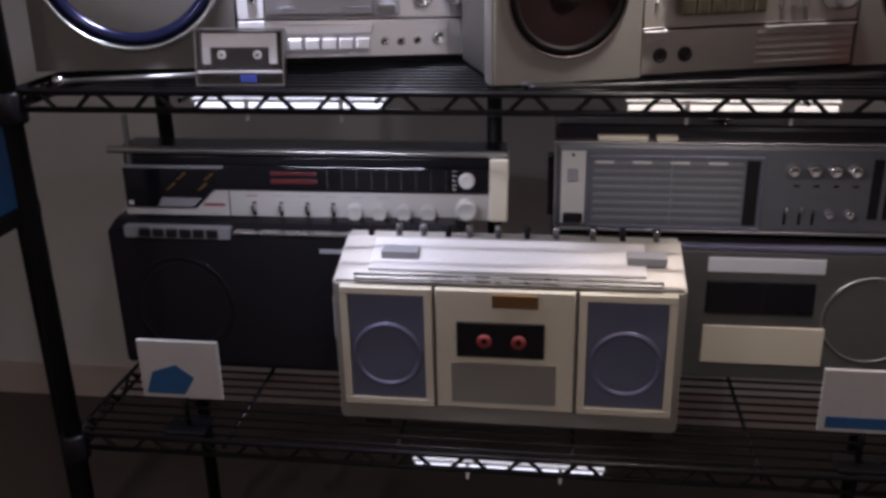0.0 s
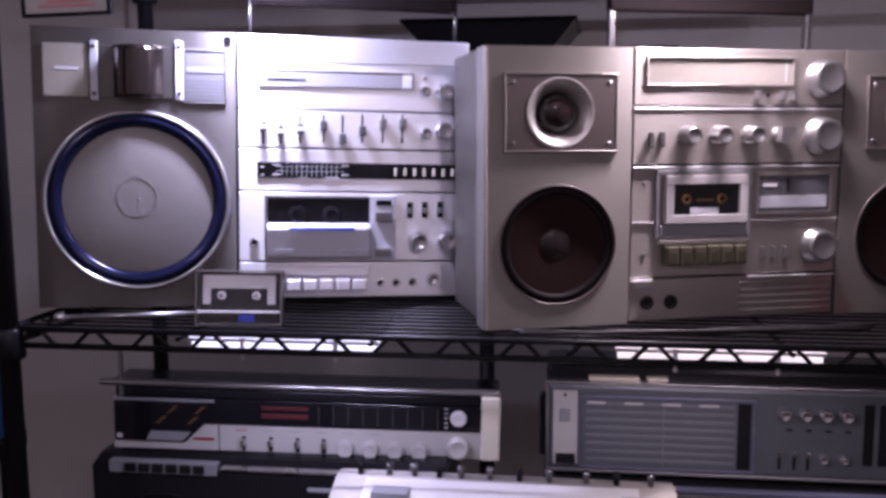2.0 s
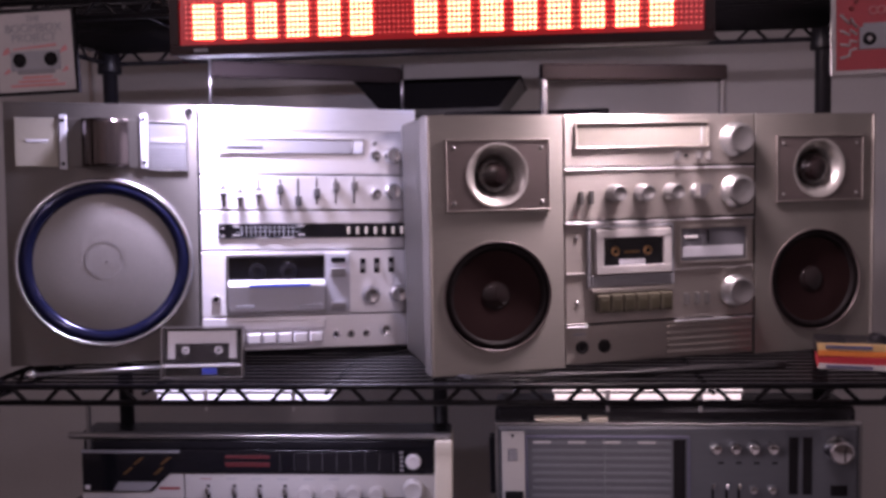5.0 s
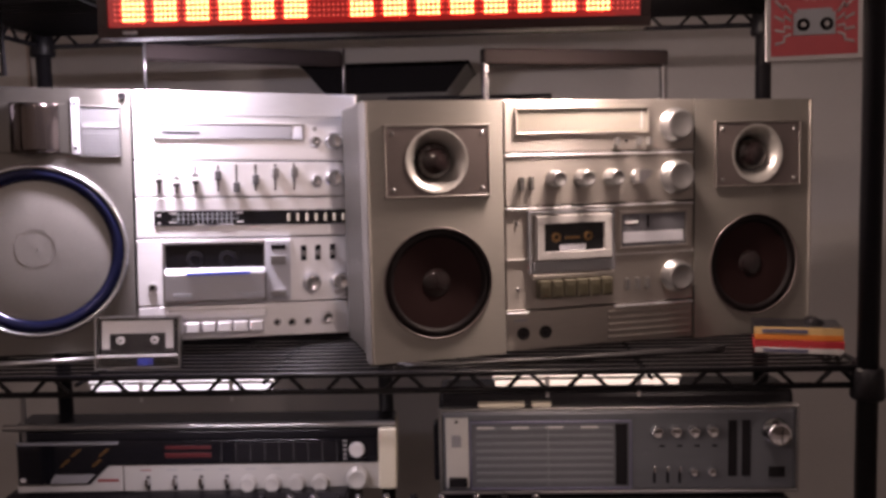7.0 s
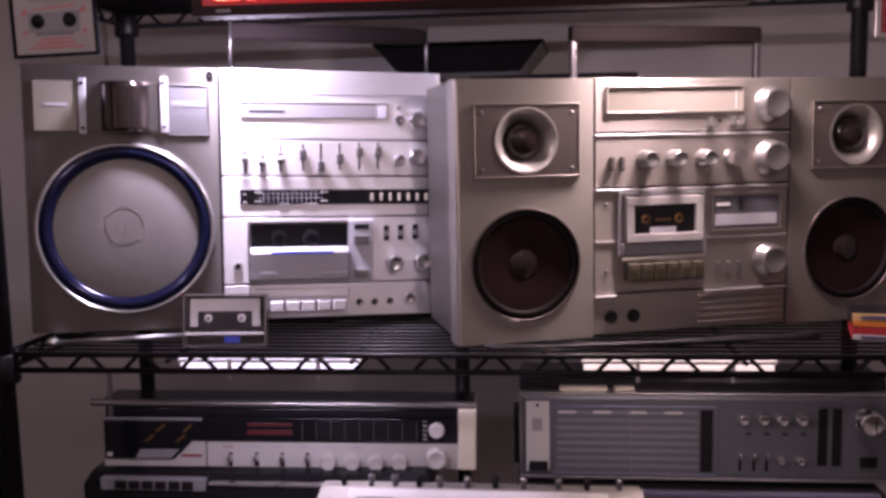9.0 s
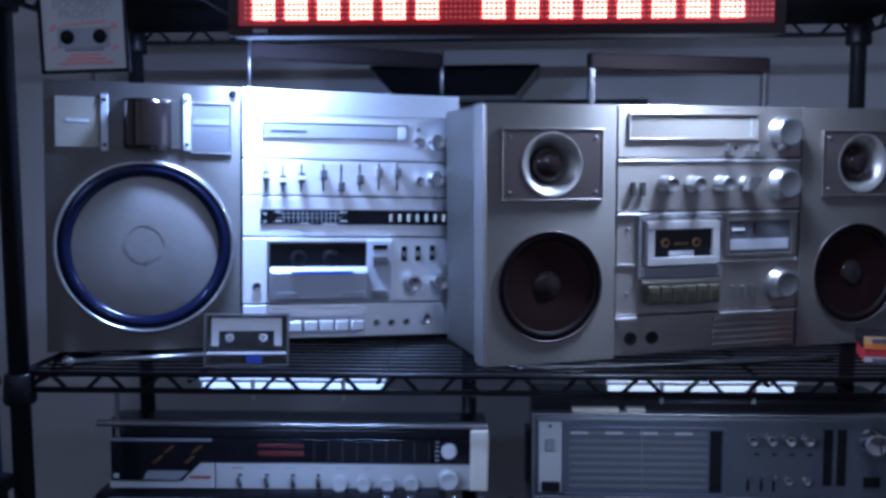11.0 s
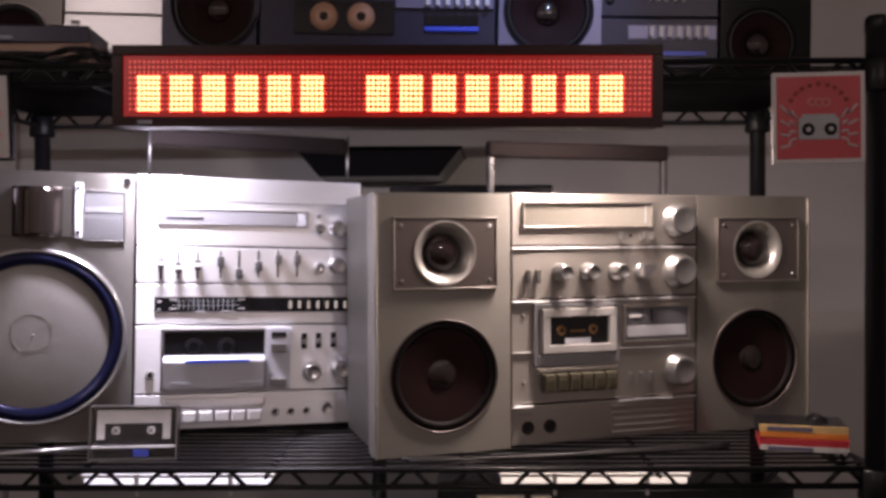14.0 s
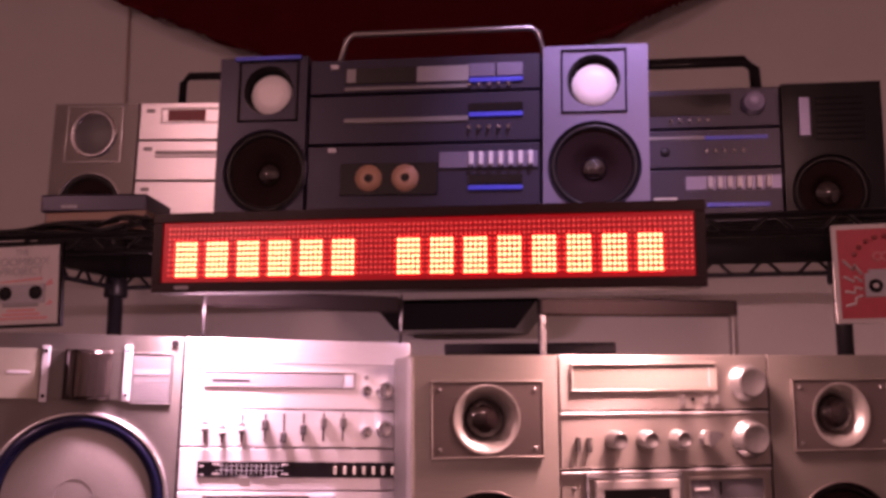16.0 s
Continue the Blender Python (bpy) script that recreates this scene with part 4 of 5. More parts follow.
def boombox_small_silver():
    t = thing("boombox", "silver boombox with chrome-rimmed tweeter, half hidden behind another", "boombox", -0.591, 0.27, 1.672, 0, "boomboxes on the rack")
    t.matrix_world = pose(-0.591, 0.27, 1.672, 0, 2.2, 0)
    H = 0.268
    box(t, "body", 0.012, 0.50, 0.022, H, 0.034, 0.14, M_SPK, 0.004)
    for x in (0.05, 0.45):
        box(t, "foot", x - 0.015, x + 0.015, 0.036 * x, 0.023, 0.03, 0.13, M_RUBBER, 0.002)
    p = face_with_holes(t, "speaker_panel", 0.011, 0.156, 0.02, H, [(0.083, 0.098, 0.055), (0.083, 0.217, 0.038)], 0.0, 0.036, M_SPK, "silver speaker panel")
    woofer(p, 0.083, 0.098, 0.053, M_WOOF, M_CHROME, 0.07)
    frame_ring(p, "tweeter_frame", 0.034, 0.132, 0.170, 0.2645, 0.0025, -0.002, 0.001, M_STEEL)
    lathe(p, "tweeter_ring", 0.083, 0.217, [(0.032, 0.004), (0.034, -0.006), (0.038, -0.006), (0.040, 0.001)], M_CHROME, "chrome ring", 36)
    lathe(p, "tweeter_grille", 0.083, 0.217, [(0.0325, 0.003), (0.02, -0.001), (0, -0.002)], M_CHARCOAL, "grey mesh", 36)
    for z0, z1 in ((0.208, H), (0.142, 0.2055), (0.022, 0.1395)):
        d = box(t, "deck", 0.159, 0.50, z0, z1, 0.0, 0.036, M_PANEL, 0.0015, "pale silver deck unit")
        box(d, "badge", 0.170, 0.184, z1 - 0.016, z1 - 0.010, -0.0008, 0.001, M_PRINTGREY, 0.0003)
        if z1 > 0.22:
            frame_ring(d, "display_frame", 0.195, 0.34, z1 - 0.034, z1 - 0.008, 0.003, -0.002, 0.001, M_STEEL)
            box(d, "display", 0.207, 0.270, z1 - 0.030, z1 - 0.012, -0.001, 0.001, M_INKRED, 0.0005, "dark red display")
        elif z1 > 0.15:
            box(d, "slot", 0.190, 0.46, z1 - 0.022, z1 - 0.016, -0.001, 0.001, M_GREYPL, 0.0005)
            box(d, "lip", 0.190, 0.46, z1 - 0.027, z1 - 0.0235, -0.004, 0.001, M_WHITE, 0.0008)
        else:
            box(d, "key_bay", 0.195, 0.46, 0.060, 0.088, -0.001, 0.001, M_INKRED, 0.0005)
            for i in range(5):
                box(d, "key", 0.200 + i * 0.03, 0.206 + i * 0.03, 0.062, 0.086, -0.008, 0.001, M_LIGHTPL, 0.001)
    tube(t, "handle", [(0.195, 0.07, H - 0.01), (0.195, 0.07, H + 0.056), (0.205, 0.07, H + 0.068), (0.44, 0.07, H + 0.068), (0.45, 0.07, H + 0.056), (0.45, 0.07, H - 0.01)], 0.0065, M_DARK, "dark carrying handle", 12)
    return t


boombox_small_silver()


def boombox_small_dark():
    t = thing("boombox", "dark graphite boombox with blue-lined decks, in shade behind another", "boombox", 0.400, 0.24, 1.672, 0, "boomboxes on the rack")
    t.matrix_world = pose(0.400, 0.24, 1.672, 0, 0.8, 0)
    H = 0.230
    box(t, "body", -0.20, 0.284, 0.008, H, 0.034, 0.15, M_DARK, 0.004)
    for x in (-0.15, 0.24):
        box(t, "foot", x - 0.015, x + 0.015, 0.004, 0.009, 0.03, 0.13, M_RUBBER, 0.002)
    p = face_with_holes(t, "speaker_panel", 0.153, 0.286, 0.006, H + 0.003, [(0.214, 0.078, 0.052)], 0.0, 0.036, M_DARK, "dark speaker panel")
    woofer(p, 0.214, 0.078, 0.050, M_WOOF, M_DARK, 0.05)
    box(p, "tweeter_strip", 0.175, 0.190, 0.156, 0.212, -0.003, 0.001, M_SLATE2, 0.001, "grey vertical strip")
    bm = bmesh.new()
    for i in range(8):
        add_box(bm, 0.198, 0.262, -0.002, 0.001, 0.150 + i * 0.0085, 0.1555 + i * 0.0085, 0.0008)
    part("tweeter_louvre", bm, M_DARK, p)
    for z0, z1 in ((0.173, H), (0.115, 0.1705), (0.010, 0.1125)):
        d = box(t, "deck", -0.20, 0.150, z0, z1, 0.0, 0.036, M_SLATE, 0.0015, "slate deck unit")
        if z1 > 0.2:
            box(d, "display_window", -0.10, 0.084, 0.191, 0.222, -0.001, 0.001, M_DARKGLOSS, 0.0005)
            knob(d, "knob", 0.114, 0.206, 0.0165, 0.014, M_SLATE2, "round dark knob")
            for i in range(5):
                lathe(d, "button", 0.0 + i * 0.0128, 0.183, [(0, -0.005), (0.0023, -0.005), (0.003, 0.001)], M_CHROME, "tiny chrome button", 12)
        elif z1 > 0.15:
            box(d, "silver_strip", -0.10, 0.046, 0.156, 0.161, -0.001, 0.001, M_PERF, 0.0006)
            box(d, "blue_line", 0.047, 0.132, 0.155, 0.160, -0.002, 0.001, M_BLUE, 0.0008, "blue line")
            lathe(d, "socket", -0.009, 0.138, [(0, -0.001), (0.006, -0.001), (0.008, 0.001)], M_RUBBER, "", 16)
            for i in range(5):
                lathe(d, "button", 0.048 + i * 0.0125, 0.138, [(0, -0.005), (0.0023, -0.005), (0.003, 0.001)], M_CHROME, "tiny chrome button", 12)
        else:
            box(d, "key_plate", 0.018, 0.148, 0.082, 0.102, -0.001, 0.001, M_SLATE2, 0.0006)
            for i in range(7):
                box(d, "transport_key", 0.048 + i * 0.0132, 0.0545 + i * 0.0132, 0.084, 0.100, -0.009, 0.001, M_LIGHTPL, 0.001, "pale upright key")
            box(d, "blue_line", 0.047, 0.132, 0.058, 0.064, -0.002, 0.001, M_BLUE, 0.0008, "blue line")
            box(d, "label_card", -0.026, 0.006, 0.060, 0.072, -0.002, 0.001, M_CREAM, 0.0005)
    tube(t, "handle", [(-0.17, 0.07, H - 0.01), (-0.17, 0.07, H + 0.05), (-0.155, 0.07, H + 0.064), (0.118, 0.07, H + 0.064), (0.132, 0.07, H + 0.05), (0.135, 0.07, H - 0.01)], 0.0085, M_DARK, "dark padded handle", 12)
    return t


boombox_small_dark()


# ---- radios and boomboxes on the lower shelf ----
def radio_cassette():
    t = thing("radio_cassette", "silver and cream radio cassette player with dark glass front", "radio", -0.4, 0.215, 0.955, 4, "radios on the rack")
    t.matrix_world = pose(-0.4, 0.215, 0.950, 0, 1.1, 4)
    dz = -0.05
    X0, X1 = -0.112, 0.466
    box(t, "body", X0, X1, 0.004, 0.145 + dz, 0.012, 0.075, M_DARK, 0.004, "dark rear shell")
    for x in (X0 + 0.05, X1 - 0.05):
        box(t, "foot", x - 0.02, x + 0.02, -0.005 + 0.018 * x, 0.005, 0.02, 0.07, M_RUBBER, 0.001)
    box(t, "front_panel", X0, 0.048, 0.002, 0.131 + dz, 0.002, 0.014, M_PALE, 0.0015, "pale silver deck panel")
    box(t, "control_panel", 0.050, 0.464, 0.002, 0.093 + dz, 0.002, 0.014, M_PALE, 0.0015, "pale silver control panel")
    box(t, "end_cap", 0.440, 0.468, 0.002, 0.148 + dz, -0.004, 0.072, M_CREAM, 0.003, "cream end cap")
    w = box(t, "glass_window", -0.108, 0.438, 0.0945 + dz, 0.132 + dz, -0.002, 0.012, M_DARKGLOSS, 0.0008, "dark glass dial window")
    box(w, "red_scale", 0.115, 0.185, 0.106 + dz, 0.113 + dz, -0.0028, -0.001, M_DIMRED, 0.0004, "red scale print")
    box(w, "red_scale", 0.115, 0.185, 0.119 + dz, 0.124 + dz, -0.0028, -0.001, M_DIMRED, 0.0004, "red scale print")
    box(w, "scale_panel", 0.225, 0.375, 0.098 + dz, 0.128 + dz, -0.0025, -0.001, M_DARK, 0.0004)
    for i in range(9):
        box(w, "scale_mark", 0.200 + i * 0.022, 0.2008 + i * 0.022, 0.098 + dz, 0.128 + dz, -0.003, -0.0015, M_CHARCOAL, 0.0002)
    knob(w, "dial_knob", 0.407, 0.115 + dz, 0.0115, 0.008, M_PAPER, "pale pointer knob", -0.002)
    for i in range(5):
        box(w, "dial_mark", 0.386, 0.392, 0.100 + dz + i * 0.007, 0.1015 + dz + i * 0.007, -0.0028, -0.001, M_PAPER, 0.0002)
    d = slab(t, "cassette_door", [(-0.108, 0.066 + dz), (0.000, 0.066 + dz), (0.030, 0.096 + dz), (0.030, 0.1295 + dz), (-0.108, 0.1295 + dz)], -0.004, 0.004, M_DARKGLOSS, "dark cassette door with slanted corner", 0.001)
    box(d, "door_lip", -0.108, 0.045, 0.128 + dz, 0.132 + dz, -0.006, 0.002, M_GREYPL, 0.0006)
    slab(d, "label_flap", [(-0.060, 0.068 + dz), (-0.004, 0.068 + dz), (0.010, 0.082 + dz), (-0.052, 0.082 + dz)], -0.0052, -0.003, M_GREYPL, "grey flap", 0.0004)
    # slanted brass-coloured slips imitate glints behind the door
    for x, z in ((-0.045, 0.094), (-0.028, 0.110), (0.003, 0.094), (0.014, 0.110)):
        slab(d, "spool_glint", [(x, z + dz), (x + 0.005, z + dz), (x + 0.018, z + 0.011 + dz), (x + 0.012, z + 0.011 + dz)], -0.0054, -0.003, M_GOLD, "brass-coloured slip painted in as a glint", 0.0003)
    box(d, "door_mark", -0.104, -0.096, 0.070 + dz, 0.077 + dz, -0.005, -0.003, M_PAPER, 0.0003)
    box(t, "red_legend", 0.010, 0.042, 0.068 + dz, 0.072 + dz, 0.0012, 0.003, M_INKRED, 0.0002)
    for i in range(6):
        box(t, "legend", 0.075 + i * 0.04, 0.092 + i * 0.04, 0.0845 + dz, 0.086 + dz, 0.0012, 0.003, M_INKRED if i == 0 else M_PRINTGREY, 0.0002)
    for x in (0.087, 0.128, 0.168, 0.207):
        s = box(t, "switch_slot", x - 0.003, x + 0.003, 0.054 + dz, 0.076 + dz, 0.001, 0.004, M_DARK, 0.0005)
        box(s, "switch", x - 0.0028, x + 0.0028, 0.063 + dz, 0.074 + dz, -0.009, 0.002, M_CHROME, 0.001, "chrome toggle")
    for x in (0.240, 0.277, 0.314, 0.350):
        knob(t, "knob", x, 0.063 + dz, 0.0125, 0.012, M_PALE, "pale silver knob", 0.002)
    knob(t, "knob", 0.407, 0.070 + dz, 0.0165, 0.013, M_PALE, "pale silver knob", 0.002)
    bm = bmesh.new()
    add_lathe(bm, [(0, -0.13), (0.0045, -0.13), (0.0055, -0.128), (0.0055, 0.463), (0.0045, 0.466), (0, 0.466)], cy=0.004, cz=0.153 + dz, seg=16, axis="X")
    part("handle_tube", bm, M_STEEL, t, "polished tubular front handle")
    box(t, "top_cover", X0 - 0.004, X1, 0.145 + dz, 0.156 + dz, 0.012, 0.072, M_DARK, 0.004, "dark top cover")
    box(t, "handle_bracket", -0.104, -0.098, 0.130 + dz, 0.205 + dz, 0.006, 0.014, M_STEEL, 0.001)
    return t


radio_cassette()


def world_radio():
    t = thing("shortwave_radio", "grey metal shortwave radio with wide striped dial", "radio", 0.1, 0.24, 0.935, 0, "radios on the rack")
    dz = -0.035
    X0, X1, Z1 = 0.034, 0.570, 0.171 + dz
    box(t, "body", X0, X1, 0.0, Z1 + 0.019, 0.012, 0.11, M_DARK, 0.008, "black rear case")
    box(t, "front_panel", X0 + 0.002, X1, 0.003, Z1 - 0.004, -0.002, 0.014, M_RADIO, 0.008, "grey metal front panel")
    frame_ring(t, "front_rim", X0, X1 + 0.002, 0.002, Z1 - 0.001, 0.004, -0.005, 0.012, M_STEEL, "satin steel rim")
    box(t, "side_strip", X0 + 0.010, X0 + 0.045, 0.012, 0.144 + dz + 0.012, -0.005, 0.0, M_PALE, 0.0015, "pale strip")
    box(t, "power_key", X0 + 0.020, X0 + 0.034, 0.112 + dz, 0.130 + dz, -0.010, -0.003, M_GREYPL, 0.0015)
    box(t, "slide_key", X0 + 0.014, X0 + 0.042, 0.050 + dz, 0.064 + dz, -0.011, -0.003, M_DARK, 0.0015)
    lathe(t, "indicator", X0 + 0.027, 0.150 + dz, [(0, -0.006), (0.002, -0.006), (0.003, -0.004)], M_DARK, "", 10)
    d = box(t, "tuning_dial", 0.082, 0.322, 0.046 + dz, 0.148 + dz, -0.004, 0.0, M_RADIO, 0.001, "grey striped tuning dial")
    frame_ring(d, "dial_frame", 0.080, 0.324, 0.044 + dz, 0.150 + dz, 0.0025, -0.006, -0.002, M_SLATE2)
    for i in range(8):
        box(d, "scale_line", 0.090, 0.296, 0.055 + dz + i * 0.0116, 0.0595 + dz + i * 0.0116, -0.0046, -0.003, M_SCALE, 0.0005)
    for i in range(4):
        box(d, "scale_print", 0.092 + i * 0.052, 0.118 + i * 0.052, 0.1385 + dz, 0.1415 + dz, -0.0056, -0.003, M_PAPER, 0.0002)
    box(d, "pointer", 0.198, 0.1996, 0.048 + dz, 0.146 + dz, -0.0062, -0.003, M_SCALE, 0.0003)
    box(d, "meter", 0.300, 0.318, 0.05 + dz, 0.145 + dz, -0.0056, -0.003, M_DARK, 0.0006)
    for x in (0.361, 0.389, 0.416, 0.443):
        knob(t, "knob", x, 0.133 + dz, 0.0088, 0.014, M_CHROME, "chrome knob", -0.002)
    for x in (0.358, 0.378, 0.396):
        s = box(t, "switch_slot", x - 0.002, x + 0.002, 0.052 + dz, 0.076 + dz, -0.003, 0.0, M_DARK, 0.0004)
        box(s, "switch", x - 0.002, x + 0.002, 0.070 + dz, 0.079 + dz, -0.009, -0.001, M_CHROME, 0.0008)
    for x in (0.416, 0.443):
        knob(t, "knob", x, 0.070 + dz, 0.0062, 0.010, M_CHROME, "small chrome knob", -0.002)
    for i in range(4):
        box(t, "legend", 0.366 + i * 0.026, 0.374 + i * 0.026, 0.1075 + dz, 0.1105 + dz, -0.0026, -0.001, M_DARK, 0.0002)
    for x in (0.468, 0.488):
        box(t, "level_meter", x, x + 0.013, 0.062 + dz, 0.148 + dz, -0.004, 0.0, M_DARK, 0.001, "dark upright meter")
    knob(t, "tuning_knob", 0.537, 0.131 + dz, 0.019, 0.024, M_CHROME, "large bright knob", -0.002)
    box(t, "socket_plate", 0.528, 0.552, 0.060 + dz, 0.076 + dz, -0.004, 0.0, M_DARK, 0.001)
    box(t, "top_keys", 0.094, 0.165, Z1 - 0.001, Z1 + 0.006, -0.001, 0.014, M_CREAM, 0.002, "cream top keys")
    box(t, "top_keys", 0.175, 0.205, Z1 - 0.001, Z1 + 0.006, -0.001, 0.014, M_CREAM, 0.002, "cream top keys")
    box(t, "side_handle", X0 - 0.010, X0 - 0.001, 0.05 + dz, 0.140 + dz, 0.02, 0.05, M_DARK, 0.003)
    tube(t, "aerial_tip", [(0.25, 0.05, Z1 + 0.018), (0.33, 0.02, Z1 + 0.034)], 0.003, M_CHROME, "chrome aerial tip")
    return t


world_radio()


def boombox_black():
    t = thing("boombox", "black boombox with slanted top keys under a radio", "boombox", -0.534, 0.18, 0.715, 0, "boomboxes on the rack")
    prism(t, "body", [(0.0, 0.0), (0.0, 0.222), (0.03, 0.234), (0.19, 0.234), (0.19, 0.0)], 0.0, 0.53, M_DARK, "black cabinet", 0.004)
    for x in (0.04, 0.49):
        box(t, "foot", x - 0.02, x + 0.02, -0.020, 0.003, 0.02, 0.17, M_RUBBER, 0.002)
    for x in (0.11, 0.42):
        woofer(t, x, 0.105, 0.075, M_WOOF, M_DARK, 0.06)
    for i in range(6):
        box(t, "top_key", 0.055 + i * 0.021, 0.072 + i * 0.021, 0.216, 0.229, -0.006, 0.02, M_RUBBER, 0.0015, "black key")
    box(t, "key_rail", 0.03, 0.195, 0.2135, 0.2315, -0.003, 0.012, M_GREYPL, 0.001, "grey key rail")
    box(t, "silver_rail", 0.20, 0.40, 0.222, 0.2265, -0.003, 0.01, M_STEEL, 0.001, "steel trim rail")
    box(t, "badge", 0.33, 0.37, 0.196, 0.202, -0.002, 0.002, M_PRINTGREY, 0.0004)
    box(t, "white_plate", 0.345, 0.375, 0.06, 0.13, -0.003, 0.002, M_LIGHTPL, 0.001)
    return t


boombox_black()


def boombox_grey():
    t = thing("boombox", "dark grey boombox with pale lower panel under a radio", "boombox", 0.13, 0.21, 0.715, 0, "boomboxes on the rack")
    box(t, "body", 0.0, 0.53, 0.0, 0.214, 0.008, 0.17, M_DARK, 0.005, "dark cabinet")
    for x in (0.04, 0.49):
        box(t, "foot", x - 0.02, x + 0.02, -0.020, 0.003, 0.02, 0.15, M_RUBBER, 0.002)
    box(t, "front_panel", 0.002, 0.528, 0.004, 0.205, -0.001, 0.010, M_CHARCOAL, 0.002, "grey front panel")
    box(t, "silver_rail", 0.02, 0.52, 0.2065, 0.213, -0.002, 0.012, M_SLATE2, 0.001)
    box(t, "tape_window", 0.225, 0.375, 0.110, 0.160, -0.004, 0.001, M_DARKGLOSS, 0.001, "dark cassette window")
    box(t, "name_plate", 0.225, 0.385, 0.174, 0.196, -0.003, 0.001, M_LIGHTPL, 0.001, "pale plate")
    box(t, "lower_panel", 0.225, 0.395, 0.030, 0.090, -0.004, 0.001, M_CREAM, 0.001, "pale lower panel")
    woofer(t, 0.455, 0.105, 0.062, M_WOOF, M_STEEL, 0.10)
    knob(t, "knob", 0.49, 0.190, 0.014, 0.012, M_DARKGLOSS, "black knob", -0.001)
    return t


boombox_grey()


def boombox_gold():
    t = thing("boombox", "gold-trimmed silver boombox with blue-grey mesh speakers and sloping top", "boombox", -0.155, 0.05, 0.722, 0, "boomboxes on the rack")
    W = 0.463
    prism(t, "body", [(0.008, -0.012), (0.008, 0.198), (0.114, 0.232), (0.125, 0.228), (0.125, -0.012)], 0.0, W, M_CHAMP, "champagne cabinet with sloping top", 0.004)
    for x in (0.05, W - 0.05):
        box(t, "foot", x - 0.02, x + 0.02, -0.027, 0.007, 0.02, 0.11, M_RUBBER, 0.002)
    for x0, x1 in ((0.012, 0.135), (W - 0.135, W - 0.012)):
        frame_ring(t, "speaker_frame", x0, x1, 0.02, 0.195, 0.010, -0.004, 0.010, M_CREAM, "cream speaker frame")
        g = box(t, "speaker_mesh", x0 + 0.010, x1 - 0.010, 0.030, 0.185, 0.0, 0.010, M_BLUEGRILLE, 0.002, "blue-grey speaker mesh")
        cx = (x0 + x1) / 2
        lathe(g, "speaker_ring", cx, 0.095, [(0.040, 0.001), (0.042, -0.003), (0.047, -0.003), (0.049, 0.001)], M_SLATE2, "", 36)
    d = box(t, "deck_panel", 0.14, W - 0.14, 0.02, 0.195, -0.002, 0.010, M_CREAM, 0.002, "cream centre panel")
    w = box(d, "cassette_window", 0.168, 0.284, 0.100, 0.150, -0.006, 0.0, M_DARKGLOSS, 0.001, "dark cassette window")
    for x in (0.205, 0.25):
        lathe(w, "spool", x, 0.124, [(0.004, -0.0075), (0.010, -0.0075), (0.010, -0.005)], M_INKRED, "", 20)
    box(d, "lower_flap", 0.160, 0.300, 0.03, 0.09, -0.004, 0.0, M_CHAMP, 0.001)
    box(d, "brass_badge", 0.215, 0.275, 0.172, 0.190, -0.005, 0.0, M_GOLD, 0.001, "brass badge")
    frame_ring(t, "top_rim", 0.03, W - 0.03, 0.2005, 0.2095, 0.002, 0.005, 0.012, M_CHROME)
    for i, x in enumerate((0.035, 0.075, 0.11, 0.145, 0.175, 0.215, 0.255, 0.295, 0.345, 0.385, 0.43)):
        lathe(t, "top_pin", x, 0.226, [(0, 0), (0.006, 0.0), (0.0042, 0.004), (0.0042, 0.010), (0.0058, 0.012), (0.0052, 0.019), (0, 0.021)], M_ARM if i % 3 else M_DARK, "small top control", 14, y=0.108, axis="Z")
    m = prism(t, "top_plate", [(0.03, 0.206), (0.03, 0.2085), (0.095, 0.2295), (0.095, 0.226)], 0.045, W - 0.05, M_PAPER, "pale top scale plate", 0.0006)
    for x in (0.06, 0.39):
        bm = bmesh.new()
        add_box(bm, x, x + 0.05, 0.05, 0.075, 0.2145, 0.226, 0.001)
        part("top_meter", bm, M_GREYPL, m)
    return t


boombox_gold()


